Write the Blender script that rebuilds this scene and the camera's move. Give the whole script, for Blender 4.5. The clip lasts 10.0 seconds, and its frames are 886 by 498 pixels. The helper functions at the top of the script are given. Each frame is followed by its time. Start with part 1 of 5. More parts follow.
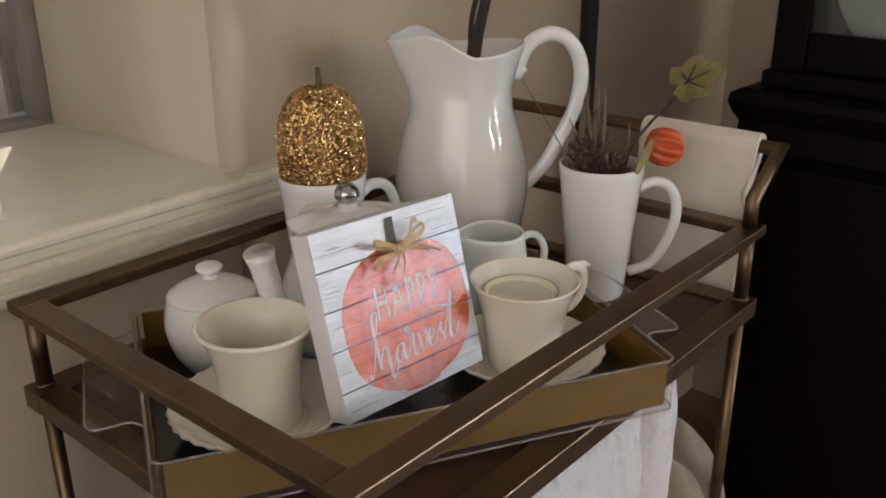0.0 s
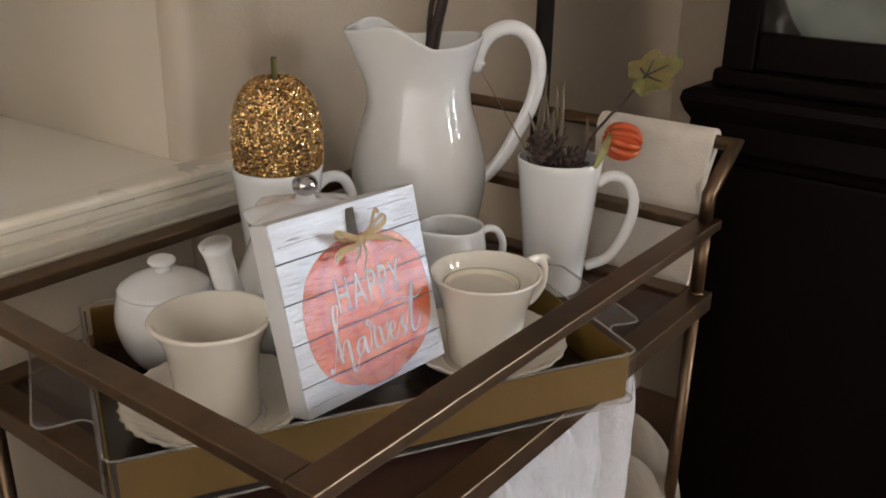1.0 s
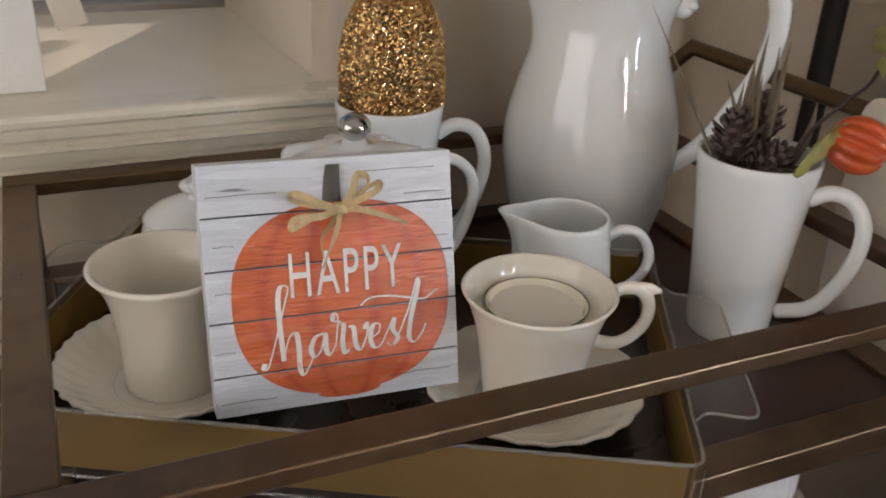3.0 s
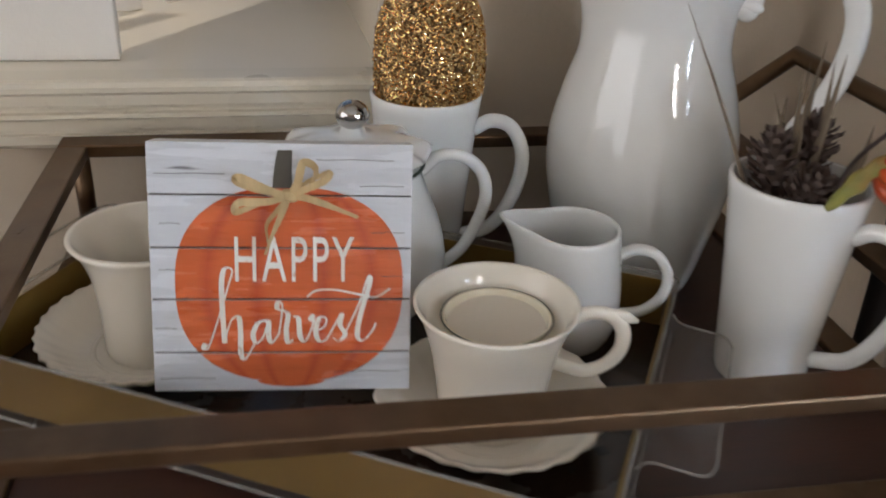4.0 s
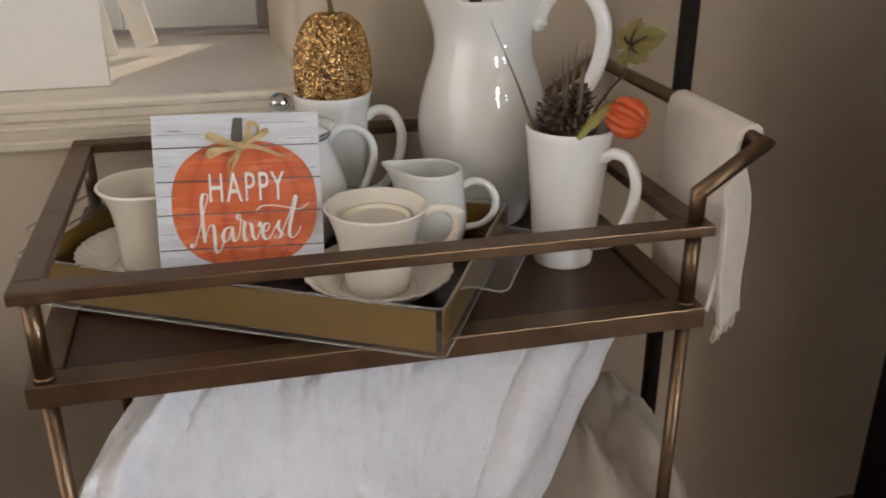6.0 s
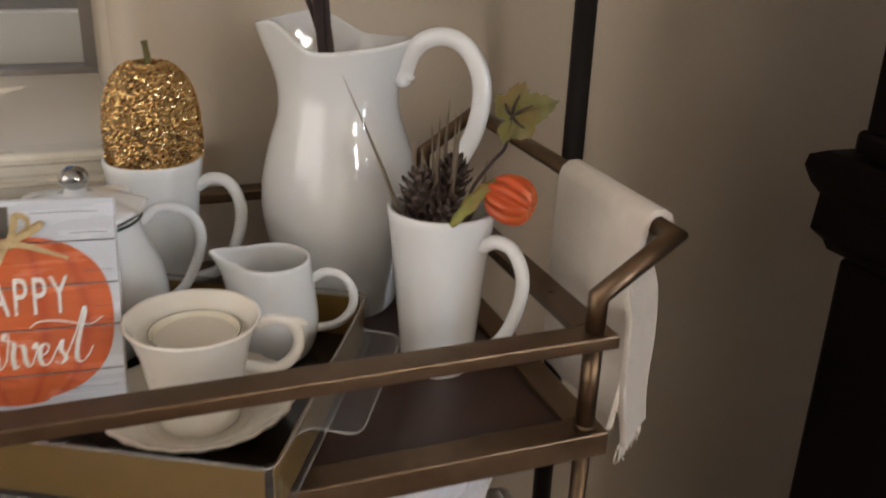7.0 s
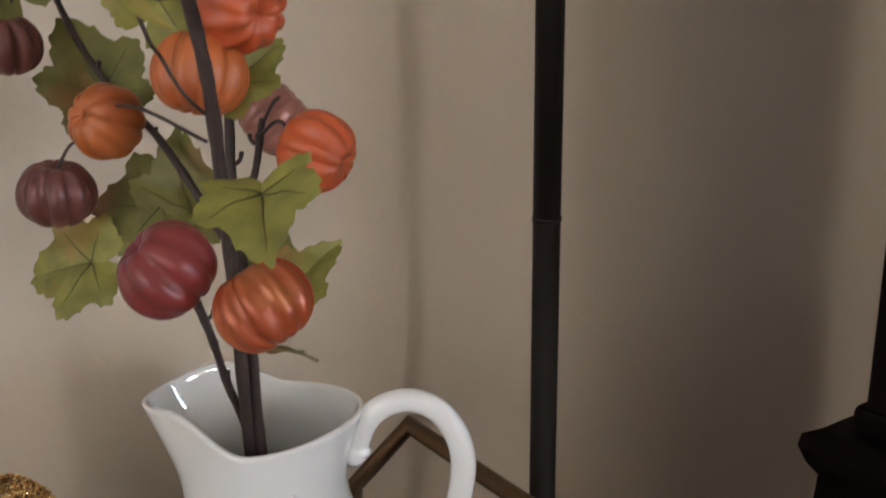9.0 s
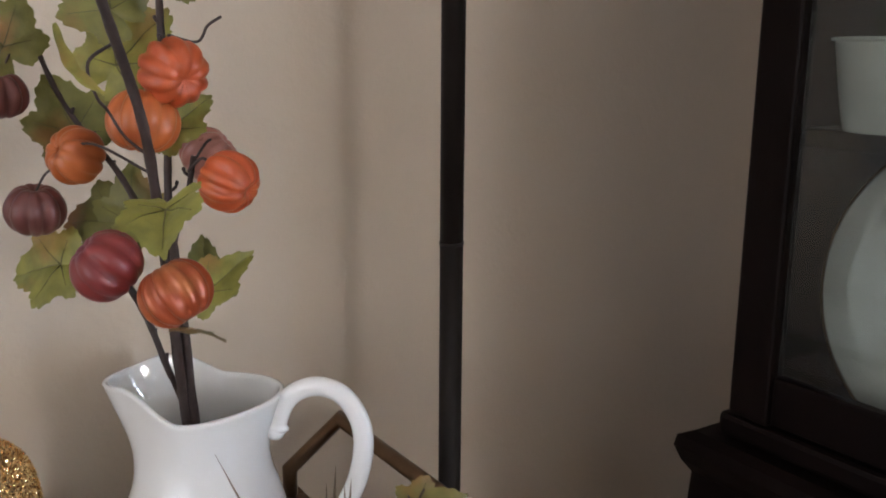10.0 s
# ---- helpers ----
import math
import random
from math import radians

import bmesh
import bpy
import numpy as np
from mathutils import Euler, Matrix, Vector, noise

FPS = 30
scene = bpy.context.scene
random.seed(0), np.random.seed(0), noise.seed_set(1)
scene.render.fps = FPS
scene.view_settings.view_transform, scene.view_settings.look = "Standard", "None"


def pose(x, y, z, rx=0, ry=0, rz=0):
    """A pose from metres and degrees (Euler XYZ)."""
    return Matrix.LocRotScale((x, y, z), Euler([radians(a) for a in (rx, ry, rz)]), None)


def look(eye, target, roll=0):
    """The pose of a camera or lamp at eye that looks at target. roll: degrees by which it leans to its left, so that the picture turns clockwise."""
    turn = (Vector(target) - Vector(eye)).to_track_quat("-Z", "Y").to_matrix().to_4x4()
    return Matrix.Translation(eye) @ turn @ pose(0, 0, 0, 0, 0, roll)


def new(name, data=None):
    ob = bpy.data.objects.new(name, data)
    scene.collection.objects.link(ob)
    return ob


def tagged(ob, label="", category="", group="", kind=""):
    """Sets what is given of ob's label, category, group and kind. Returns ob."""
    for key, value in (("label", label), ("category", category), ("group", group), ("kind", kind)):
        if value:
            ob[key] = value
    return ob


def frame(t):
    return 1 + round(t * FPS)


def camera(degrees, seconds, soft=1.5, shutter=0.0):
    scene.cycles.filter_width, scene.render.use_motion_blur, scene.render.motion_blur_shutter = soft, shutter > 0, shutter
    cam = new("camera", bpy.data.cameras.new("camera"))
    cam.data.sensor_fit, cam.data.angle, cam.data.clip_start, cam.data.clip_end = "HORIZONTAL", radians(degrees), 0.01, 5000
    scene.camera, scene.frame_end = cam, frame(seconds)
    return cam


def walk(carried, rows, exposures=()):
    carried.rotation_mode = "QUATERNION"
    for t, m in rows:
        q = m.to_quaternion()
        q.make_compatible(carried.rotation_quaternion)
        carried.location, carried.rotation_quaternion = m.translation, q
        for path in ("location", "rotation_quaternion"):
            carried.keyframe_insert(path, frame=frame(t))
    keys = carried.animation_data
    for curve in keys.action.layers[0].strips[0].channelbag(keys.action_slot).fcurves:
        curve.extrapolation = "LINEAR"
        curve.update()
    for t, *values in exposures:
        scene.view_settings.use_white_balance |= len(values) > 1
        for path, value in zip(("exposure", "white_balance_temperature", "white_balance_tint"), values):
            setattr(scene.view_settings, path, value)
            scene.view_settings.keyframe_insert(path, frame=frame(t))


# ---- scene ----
cam = camera(52.4, 10.0, soft=1.8, shutter=0.3)
PATH = [
    (0, (-0.502, -0.318, 1.102), (0.905, 0.898, 0.365), -0.3),
    (0.5, (-0.511, -0.31, 1.096), (0.95, 0.843, 0.364), 0.3),
    (1, (-0.505, -0.303, 1.09), (0.98, 0.819, 0.359), 1.1),
    (1.5, (-0.458, -0.314, 1.089), (0.993, 0.848, 0.351), 1.7),
    (2, (-0.322, -0.325, 1.068), (0.94, 1.028, 0.308), 2.9),
    (2.5, (-0.232, -0.346, 1.051), (0.711, 1.223, 0.248), 3.2),
    (2.7, (-0.209, -0.34, 1.054), (0.657, 1.256, 0.215), 3.1),
    (3.8, (-0.058, -0.289, 1.045), (0.338, 1.442, 0.125), 1.6),
    (4, (-0.026, -0.338, 1.052), (0.291, 1.414, 0.141), 2.2),
    (4.5, (0.022, -0.445, 1.059), (0.192, 1.342, 0.179), 1.6),
    (5, (-0.007, -0.534, 1.074), (0.169, 1.272, 0.233), -0.7),
    (5.2, (-0.038, -0.585, 1.077), (0.179, 1.222, 0.247), -1.1),
    (6.3, (-0.04, -0.675, 1.085), (0.482, 1.087, 0.297), 0.7),
    (6.5, (-0.018, -0.631, 1.08), (0.556, 1.116, 0.294), 1.1),
    (7, (0.043, -0.501, 1.084), (0.713, 1.225, 0.328), 2.1),
    (7.5, (0.074, -0.377, 1.101), (0.857, 1.323, 0.397), 1.2),
    (8, (0.064, -0.267, 1.138), (0.97, 1.392, 0.486), -0.2),
    (8.5, (0.04, -0.229, 1.18), (1.012, 1.415, 0.584), -0.7),
    (9, (0.033, -0.232, 1.212), (1.12, 1.365, 0.694), -0.8),
    (9.5, (0.028, -0.279, 1.232), (1.174, 1.295, 0.775), -0.2),
    (10, (0.025, -0.393, 1.232), (1.105, 1.232, 0.79), 0.4),
]
EXPOSURES = [(0, -1.36, 6450, 13), (2.5, -1.33, 6300, 14), (4.5, -1.34, 6000, 12), (6.5, -1.25, 6500, 13), (8, -1.22, 6350, 14), (9, -1.04, 6050, 13), (10, -0.92, 5800, 14)]
walk(cam, [(t, look(eye, target, roll)) for t, eye, target, roll in PATH], EXPOSURES)

# ---- world and light ----
world = bpy.data.worlds.new("world")
scene.world = world
world.use_nodes = True
wn = world.node_tree
sky = wn.nodes.new("ShaderNodeTexSky")
sky.sky_type = "NISHITA"
sky.sun_disc = False
SUN_EL, SUN_AZ = 25.0, 31.0          # degrees above the horizon, degrees from +y towards +x
sky.sun_elevation, sky.sun_rotation = radians(SUN_EL), radians(SUN_AZ)
wn.links.new(sky.outputs[0], wn.nodes["Background"].inputs[0])
wn.nodes["Background"].inputs[1].default_value = 0.15
sun_data = bpy.data.lights.new("sun", "SUN")
sun_data.energy, sun_data.angle, sun_data.color = 5.0, radians(0.5), (1.0, 0.86, 0.68)
sun = new("sun", sun_data)
sun_from = Vector((math.sin(radians(SUN_AZ)) * math.cos(radians(SUN_EL)), math.cos(radians(SUN_AZ)) * math.cos(radians(SUN_EL)), math.sin(radians(SUN_EL))))
sun.matrix_world = look(sun_from * 6, (0, 0, 0))
SKY_GLOW_RIGHT, FILL_GLOW_LEFT, SKY_GLOW_BACK = 98.0, 6.2, 72.0

# ---- small builders ----
RND = random.Random(7)


def link(bm, name, material, parent=None, label="", smooth=True, kind=""):
    me = bpy.data.meshes.new(name)
    bmesh.ops.recalc_face_normals(bm, faces=bm.faces)
    bm.to_mesh(me)
    bm.free()
    for p in me.polygons:
        p.use_smooth = smooth
    me.materials.append(material)
    ob = new(name, me)
    ob.parent = parent
    if label:
        ob["label"] = label
    if kind:
        ob["kind"] = kind
    return ob


def part(name, bm, material, parent, label="", smooth=True, kind=""):
    return link(bm, name, material, parent, label, smooth, kind)


def thing(name, m, label, category, group=""):
    e = new(name)
    e.empty_display_size = 0.02
    e.matrix_world = m
    return tagged(e, label, category, group, "thing")


def sized(m, xy, z):
    """A pose with the thing's breadth and height scaled."""
    return m @ Matrix.Diagonal((xy, xy, z, 1.0))


def box(bm, lo, hi, bevel=0.0, m=None, seg=2):
    c = [(a + b) / 2 for a, b in zip(lo, hi)]
    s = [abs(b - a) for a, b in zip(lo, hi)]
    r = bmesh.ops.create_cube(bm, size=1.0)
    vs = r["verts"]
    bmesh.ops.scale(bm, vec=s, verts=vs)
    bmesh.ops.translate(bm, vec=c, verts=vs)
    if bevel:
        es = list({e for v in vs for e in v.link_edges})
        rr = bmesh.ops.bevel(bm, geom=es, offset=bevel, segments=seg, affect="EDGES", profile=0.5)
        vs = list({v for f in rr["faces"] for v in f.verts} | {v for v in vs if v.is_valid})
    if m is not None:
        bmesh.ops.transform(bm, matrix=m, verts=vs)
    return bm


def box_bm(lo, hi, bevel=0.0, m=None, seg=2):
    return box(bmesh.new(), lo, hi, bevel, m, seg)


def grid_faces(bm, rings, close_u=True, cap0=False, cap1=False):
    """Skin rings (lists of vectors, all one length) into faces."""
    vr = [[bm.verts.new(p) for p in ring] for ring in rings]
    n = len(vr[0])
    for a, b in zip(vr, vr[1:]):
        for i in range(n if close_u else n - 1):
            j = (i + 1) % n
            bm.faces.new((a[i], a[j], b[j], b[i]))
    if cap0:
        bm.faces.new(list(reversed(vr[0])))
    if cap1:
        bm.faces.new(vr[-1])
    return vr


def lathe(bm, profile, seg=48, cx=0.0, cy=0.0, warp=None):
    """Turn (r, z) points round the z axis; r = 0 ends become poles."""
    rings = []
    for r, z in profile:
        r = max(r, 1e-5)
        ring = []
        for i in range(seg):
            a = 2 * math.pi * i / seg
            p = Vector((cx + r * math.cos(a), cy + r * math.sin(a), z))
            ring.append(warp(p, a, r, z) if warp else p)
        rings.append(ring)
    grid_faces(bm, rings)
    bmesh.ops.remove_doubles(bm, verts=bm.verts, dist=2e-5)
    return bm


def smooth_path(points, n=8):
    """A Catmull-Rom line through points."""
    ps = [Vector(p) for p in points]
    ps = [2 * ps[0] - ps[1]] + ps + [2 * ps[-1] - ps[-2]]
    out = []
    for i in range(1, len(ps) - 2):
        p0, p1, p2, p3 = ps[i - 1:i + 3]
        for k in range(n):
            t = k / n
            out.append(0.5 * ((2 * p1) + (p2 - p0) * t + (2 * p0 - 5 * p1 + 4 * p2 - p3) * t * t + (3 * p1 - p0 - 3 * p2 + p3) * t ** 3))
    out.append(ps[-2])
    return out


def tube(bm, pts, radius, seg=10, flat=1.0, caps=True, up=(0, 0, 1), power=1.0):
    """A tube along pts; radius: a number or one per point; flat: its thickness across `up` against its width."""
    pts = [Vector(p) for p in pts]
    n = len(pts)
    rad = radius if isinstance(radius, (list, tuple)) else [radius] * n
    side = None
    rings = []
    for i, p in enumerate(pts):
        d = (pts[min(i + 1, n - 1)] - pts[max(i - 1, 0)]).normalized()
        if side is None:
            ref = Vector(up)
            if abs(ref.dot(d)) > 0.95:
                ref = Vector((1, 0, 0)) if abs(d.x) < 0.9 else Vector((0, 1, 0))
            side = d.cross(ref).normalized()
        side = (side - d * side.dot(d)).normalized()
        nor = side.cross(d).normalized()
        ring = []
        for k in range(seg):
            a = 2 * math.pi * k / seg
            ring.append(p + side * (math.cos(a) * rad[i]) + nor * (math.sin(a) * rad[i] * flat))
        rings.append(ring)
    grid_faces(bm, rings, True, caps, caps)
    return bm


def mitred(bm, pts, radius, seg=14):
    """A round bar with sharp mitred bends at pts."""
    pts = [Vector(p) for p in pts]
    n = len(pts)
    rings = []
    d0 = (pts[1] - pts[0]).normalized()
    ref = Vector((0, 1, 0)) if abs(d0.y) < 0.9 else Vector((1, 0, 0))
    side = d0.cross(ref).normalized()
    nor = side.cross(d0).normalized()
    ring = [pts[0] + side * math.cos(2 * math.pi * k / seg) * radius + nor * math.sin(2 * math.pi * k / seg) * radius for k in range(seg)]
    rings.append(ring)
    for i in range(1, n):
        d = (pts[i] - pts[i - 1]).normalized()
        if i < n - 1:
            dn = (pts[i + 1] - pts[i]).normalized()
            normal = (d + dn).normalized()
        else:
            normal = d
        ring = [v + d * ((pts[i] - v).dot(normal) / d.dot(normal)) for v in ring]
        rings.append(ring)
    grid_faces(bm, rings, True, True, True)
    return bm


# ---- materials ----
def mat(name, base=(0.8, 0.8, 0.8), rough=0.5, metal=0.0, var=0.06, scale=30.0, bump=0.0, bump_scale=200.0, coat=0.0, sheen=0.0, spots=None, rand=0.0, rough_var=0.08, trans=0.0, ior=1.5, stretch=(1, 1, 1)):
    """A surface with two scales of colour change, uneven gloss and fine relief, in object space."""
    m = bpy.data.materials.new(name)
    m.use_nodes = True
    nt = m.node_tree
    N, L = nt.nodes, nt.links
    b = N["Principled BSDF"]
    tc = N.new("ShaderNodeTexCoord")
    mp = N.new("ShaderNodeMapping")
    mp.inputs["Scale"].default_value = stretch
    L.new(tc.outputs["Object"], mp.inputs[0])
    n1, n2 = N.new("ShaderNodeTexNoise"), N.new("ShaderNodeTexNoise")
    n1.inputs["Scale"].default_value, n1.inputs["Detail"].default_value = scale, 5
    n2.inputs["Scale"].default_value, n2.inputs["Detail"].default_value = scale * 0.17, 3
    L.new(mp.outputs[0], n1.inputs["Vector"])
    L.new(mp.outputs[0], n2.inputs["Vector"])
    add = N.new("ShaderNodeMath")
    add.operation = "ADD"
    L.new(n1.outputs[0], add.inputs[0])
    L.new(n2.outputs[0], add.inputs[1])
    ramp = N.new("ShaderNodeMapRange")
    ramp.inputs[1].default_value, ramp.inputs[2].default_value = 0.6, 1.4
    ramp.inputs[3].default_value, ramp.inputs[4].default_value = 1 - var, 1 + var
    L.new(add.outputs[0], ramp.inputs[0])
    mul = N.new("ShaderNodeMix")
    mul.data_type, mul.blend_type = "RGBA", "MULTIPLY"
    mul.inputs[0].default_value = 1.0
    mul.inputs[6].default_value = (*base, 1)
    L.new(ramp.outputs[0], mul.inputs[7])
    col = mul.outputs[2]
    if spots:
        colour, s, lo, hi = spots
        n3 = N.new("ShaderNodeTexNoise")
        n3.inputs["Scale"].default_value, n3.inputs["Detail"].default_value = s, 6
        L.new(mp.outputs[0], n3.inputs["Vector"])
        r3 = N.new("ShaderNodeMapRange")
        r3.inputs[1].default_value, r3.inputs[2].default_value = lo, hi
        L.new(n3.outputs[0], r3.inputs[0])
        mx = N.new("ShaderNodeMix")
        mx.data_type = "RGBA"
        L.new(r3.outputs[0], mx.inputs[0])
        L.new(col, mx.inputs[6])
        mx.inputs[7].default_value = (*colour, 1)
        col = mx.outputs[2]
    if rand:
        oi = N.new("ShaderNodeObjectInfo")
        hs = N.new("ShaderNodeHueSaturation")
        rr = N.new("ShaderNodeMapRange")
        rr.inputs[3].default_value, rr.inputs[4].default_value = 1 - rand, 1 + rand
        L.new(oi.outputs["Random"], rr.inputs[0])
        L.new(rr.outputs[0], hs.inputs["Value"])
        L.new(col, hs.inputs["Color"])
        col = hs.outputs[0]
    L.new(col, b.inputs["Base Color"])
    rg = N.new("ShaderNodeMapRange")
    rg.inputs[1].default_value, rg.inputs[2].default_value = 0.6, 1.4
    rg.inputs[3].default_value, rg.inputs[4].default_value = max(rough - rough_var, 0.02), min(rough + rough_var, 1)
    L.new(add.outputs[0], rg.inputs[0])
    L.new(rg.outputs[0], b.inputs["Roughness"])
    b.inputs["Metallic"].default_value = metal
    b.inputs["Coat Weight"].default_value = coat
    b.inputs["Coat Roughness"].default_value = 0.05
    b.inputs["Sheen Weight"].default_value = sheen
    b.inputs["Transmission Weight"].default_value = trans
    b.inputs["IOR"].default_value = ior
    if bump:
        nb = N.new("ShaderNodeTexNoise")
        nb.inputs["Scale"].default_value, nb.inputs["Detail"].default_value = bump_scale, 4
        L.new(mp.outputs[0], nb.inputs["Vector"])
        bp = N.new("ShaderNodeBump")
        bp.inputs["Strength"].default_value, bp.inputs["Distance"].default_value = 1.0, bump
        L.new(nb.outputs[0], bp.inputs["Height"])
        L.new(bp.outputs[0], b.inputs["Normal"])
    return m


def glow(name, colour, strength):
    m = bpy.data.materials.new(name)
    m.use_nodes = True
    nt = m.node_tree
    nt.nodes.clear()
    out, em = nt.nodes.new("ShaderNodeOutputMaterial"), nt.nodes.new("ShaderNodeEmission")
    em.inputs[0].default_value, em.inputs[1].default_value = (*colour, 1), strength
    nt.links.new(em.outputs[0], out.inputs[0])
    return m


M_WALL = mat("wall_paint", (0.575, 0.490, 0.384), 0.75, var=0.04, scale=9, bump=0.0005, bump_scale=140)
M_CEIL = mat("ceiling_paint", (0.75, 0.72, 0.67), 0.9, var=0.03, scale=8, bump=0.0015, bump_scale=120)
M_FLOOR = mat("floor_wood", (0.17, 0.10, 0.06), 0.4, var=0.25, scale=6, stretch=(1, 8, 1), bump=0.0005, bump_scale=60)
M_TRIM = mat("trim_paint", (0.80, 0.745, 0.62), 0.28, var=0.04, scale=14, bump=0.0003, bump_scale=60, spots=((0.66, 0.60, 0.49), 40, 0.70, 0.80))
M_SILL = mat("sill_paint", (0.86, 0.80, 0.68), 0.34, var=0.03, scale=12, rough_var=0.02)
# wall paint made paler, for the light that falls on the niche's side
M_LIT_REVEAL = mat("lit_reveal_paint", (0.69, 0.61, 0.49), 0.70, var=0.04, scale=9, bump=0.0004, bump_scale=140)
M_PANEL = mat("panel_paint", (0.80, 0.77, 0.72), 0.6, var=0.03, scale=10, bump=0.0003, bump_scale=300)
M_PORC = mat("white_porcelain", (0.80, 0.81, 0.80), 0.06, var=0.015, scale=20, rough_var=0.03, coat=0.6, bump=0.00035, bump_scale=20)
M_CREAM = mat("cream_stoneware", (0.80, 0.745, 0.645), 0.12, var=0.03, scale=25, rough_var=0.05, coat=0.2, bump=0.00025, bump_scale=30)
M_WAX = mat("cream_glaze", (0.86, 0.80, 0.63), 0.16, var=0.03, scale=25, coat=0.2)
M_BRASS = mat("antique_brass", (0.160, 0.105, 0.064), 0.38, 0.95, var=0.28, scale=45, bump=0.00012, bump_scale=350, rough_var=0.12, spots=((0.12, 0.075, 0.045), 30, 0.54, 0.80))
M_SHELF = mat("espresso_wood", (0.045, 0.017, 0.011), 0.42, var=0.35, scale=24, stretch=(1, 9, 1), bump=0.0002, bump_scale=90)
M_GOLDLINE = mat("gold_liner", (0.210, 0.124, 0.024), 0.50, 0.25, var=0.12, scale=30, bump=0.0001, bump_scale=200)
M_TRAYBASE = mat("tray_floor", (0.035, 0.02, 0.013), 0.25, var=0.3, scale=20)
M_POLE = mat("black_pole", (0.014, 0.011, 0.010), 0.50, var=0.3, scale=30, bump=0.0002, bump_scale=80)
M_HUTCH = mat("mahogany", (0.0045, 0.0024, 0.0021), 0.50, var=0.4, scale=14, stretch=(6, 6, 1), bump=0.0003, bump_scale=70)
M_HUTCH.node_tree.nodes["Principled BSDF"].inputs["Specular IOR Level"].default_value = 0.08
M_POLE.node_tree.nodes["Principled BSDF"].inputs["Specular IOR Level"].default_value = 0.16
M_DISH = mat("pale_glaze", (0.42, 0.43, 0.42), 0.12, var=0.2, scale=20)
M_HUTCH_IN = mat("hutch_lining", (0.030, 0.031, 0.028), 0.6, var=0.2, scale=10)
M_TOWEL = mat("ivory_cotton", (0.74, 0.67, 0.58), 0.95, var=0.07, scale=60, bump=0.0010, bump_scale=380, sheen=0.3)
M_THROW = mat("white_plush", (0.62, 0.62, 0.645), 0.95, var=0.10, scale=45, bump=0.0030, bump_scale=130, sheen=0.5)
M_LINEN = mat("beige_linen", (0.32, 0.27, 0.215), 0.95, var=0.08, scale=40, bump=0.0008, bump_scale=600, sheen=0.2)
M_TINSEL = mat("gold_glitter", (0.86, 0.60, 0.28), 0.17, 1.0, var=0.35, scale=300, rough_var=0.1)
M_TINSEL_CORE = mat("gold_foam", (0.19, 0.108, 0.036), 0.6, 0.3, var=0.4, scale=300, bump=0.002, bump_scale=500)
M_STEM_GOLD = mat("gold_green_stem", (0.14, 0.125, 0.04), 0.5, 0.3, var=0.3, scale=80, bump=0.0006, bump_scale=400)
M_CHROME = mat("chrome", (0.46, 0.45, 0.44), 0.06, 1.0, var=0.04, scale=20, rough_var=0.03)
M_GREENLINE = mat("dark_green_line", (0.04, 0.06, 0.04), 0.3, var=0.1)
M_SIGNSIDE = mat("sign_edge", (0.72, 0.72, 0.72), 0.5, var=0.05, scale=30, bump=0.0003, bump_scale=90)
M_GAP = mat("plank_gap", (0.03, 0.028, 0.028), 0.7, var=0.2)
M_LETTER = mat("letter_white", (0.80, 0.77, 0.71), 0.40, var=0.08, scale=120, spots=((0.55, 0.30, 0.20), 170, 0.60, 0.72))
M_RAFFIA = mat("raffia", (0.54, 0.40, 0.205), 0.75, var=0.2, scale=60, stretch=(6, 1, 1), bump=0.0003, bump_scale=300)
M_SIGNSTEM = mat("painted_stem", (0.10, 0.09, 0.075), 0.5, var=0.3, scale=60)
M_CONE = mat("pinecone", (0.080, 0.052, 0.040), 0.7, var=0.35, scale=120, bump=0.0005, bump_scale=300)
M_CONETIP = mat("pinecone_frost", (0.125, 0.092, 0.078), 0.7, var=0.3, scale=150)
M_BLADE = mat("dry_blade", (0.175, 0.135, 0.090), 0.6, var=0.25, scale=60, stretch=(1, 1, 0.2))
M_TWIG = mat("dark_twig", (0.045, 0.030, 0.026), 0.65, var=0.4, scale=60, bump=0.0012, bump_scale=120)
M_PK = {
    "orange": mat("pumpkin_orange", (0.42, 0.080, 0.024), 0.36, var=0.22, scale=50, bump=0.0006, bump_scale=90, spots=((0.50, 0.13, 0.036), 28, 0.5, 0.72)),
    "amber": mat("pumpkin_amber", (0.42, 0.115, 0.028), 0.38, var=0.22, scale=50, bump=0.0006, bump_scale=90, spots=((0.42, 0.08, 0.025), 24, 0.5, 0.72)),
    "copper": mat("pumpkin_copper", (0.34, 0.070, 0.024), 0.32, 0.25, var=0.2, scale=45, bump=0.0006, bump_scale=90, spots=((0.46, 0.17, 0.055), 26, 0.5, 0.72)),
    "red": mat("pumpkin_red", (0.19, 0.030, 0.028), 0.38, var=0.25, scale=45, bump=0.0006, bump_scale=90, spots=((0.30, 0.07, 0.05), 30, 0.5, 0.74)),
    "mauve": mat("pumpkin_mauve", (0.36, 0.155, 0.120), 0.32, 0.15, var=0.22, scale=45, bump=0.0006, bump_scale=90, spots=((0.36, 0.19, 0.16), 30, 0.5, 0.74)),
    "lantern": mat("lantern_orange", (0.50, 0.075, 0.018), 0.33, var=0.25, scale=60, bump=0.0008, bump_scale=120, spots=((0.56, 0.15, 0.03), 40, 0.52, 0.72)),
    "brown": mat("pumpkin_brown", (0.115, 0.038, 0.032), 0.36, 0.1, var=0.25, scale=45, bump=0.0006, bump_scale=90, spots=((0.24, 0.11, 0.09), 30, 0.52, 0.76)),
}


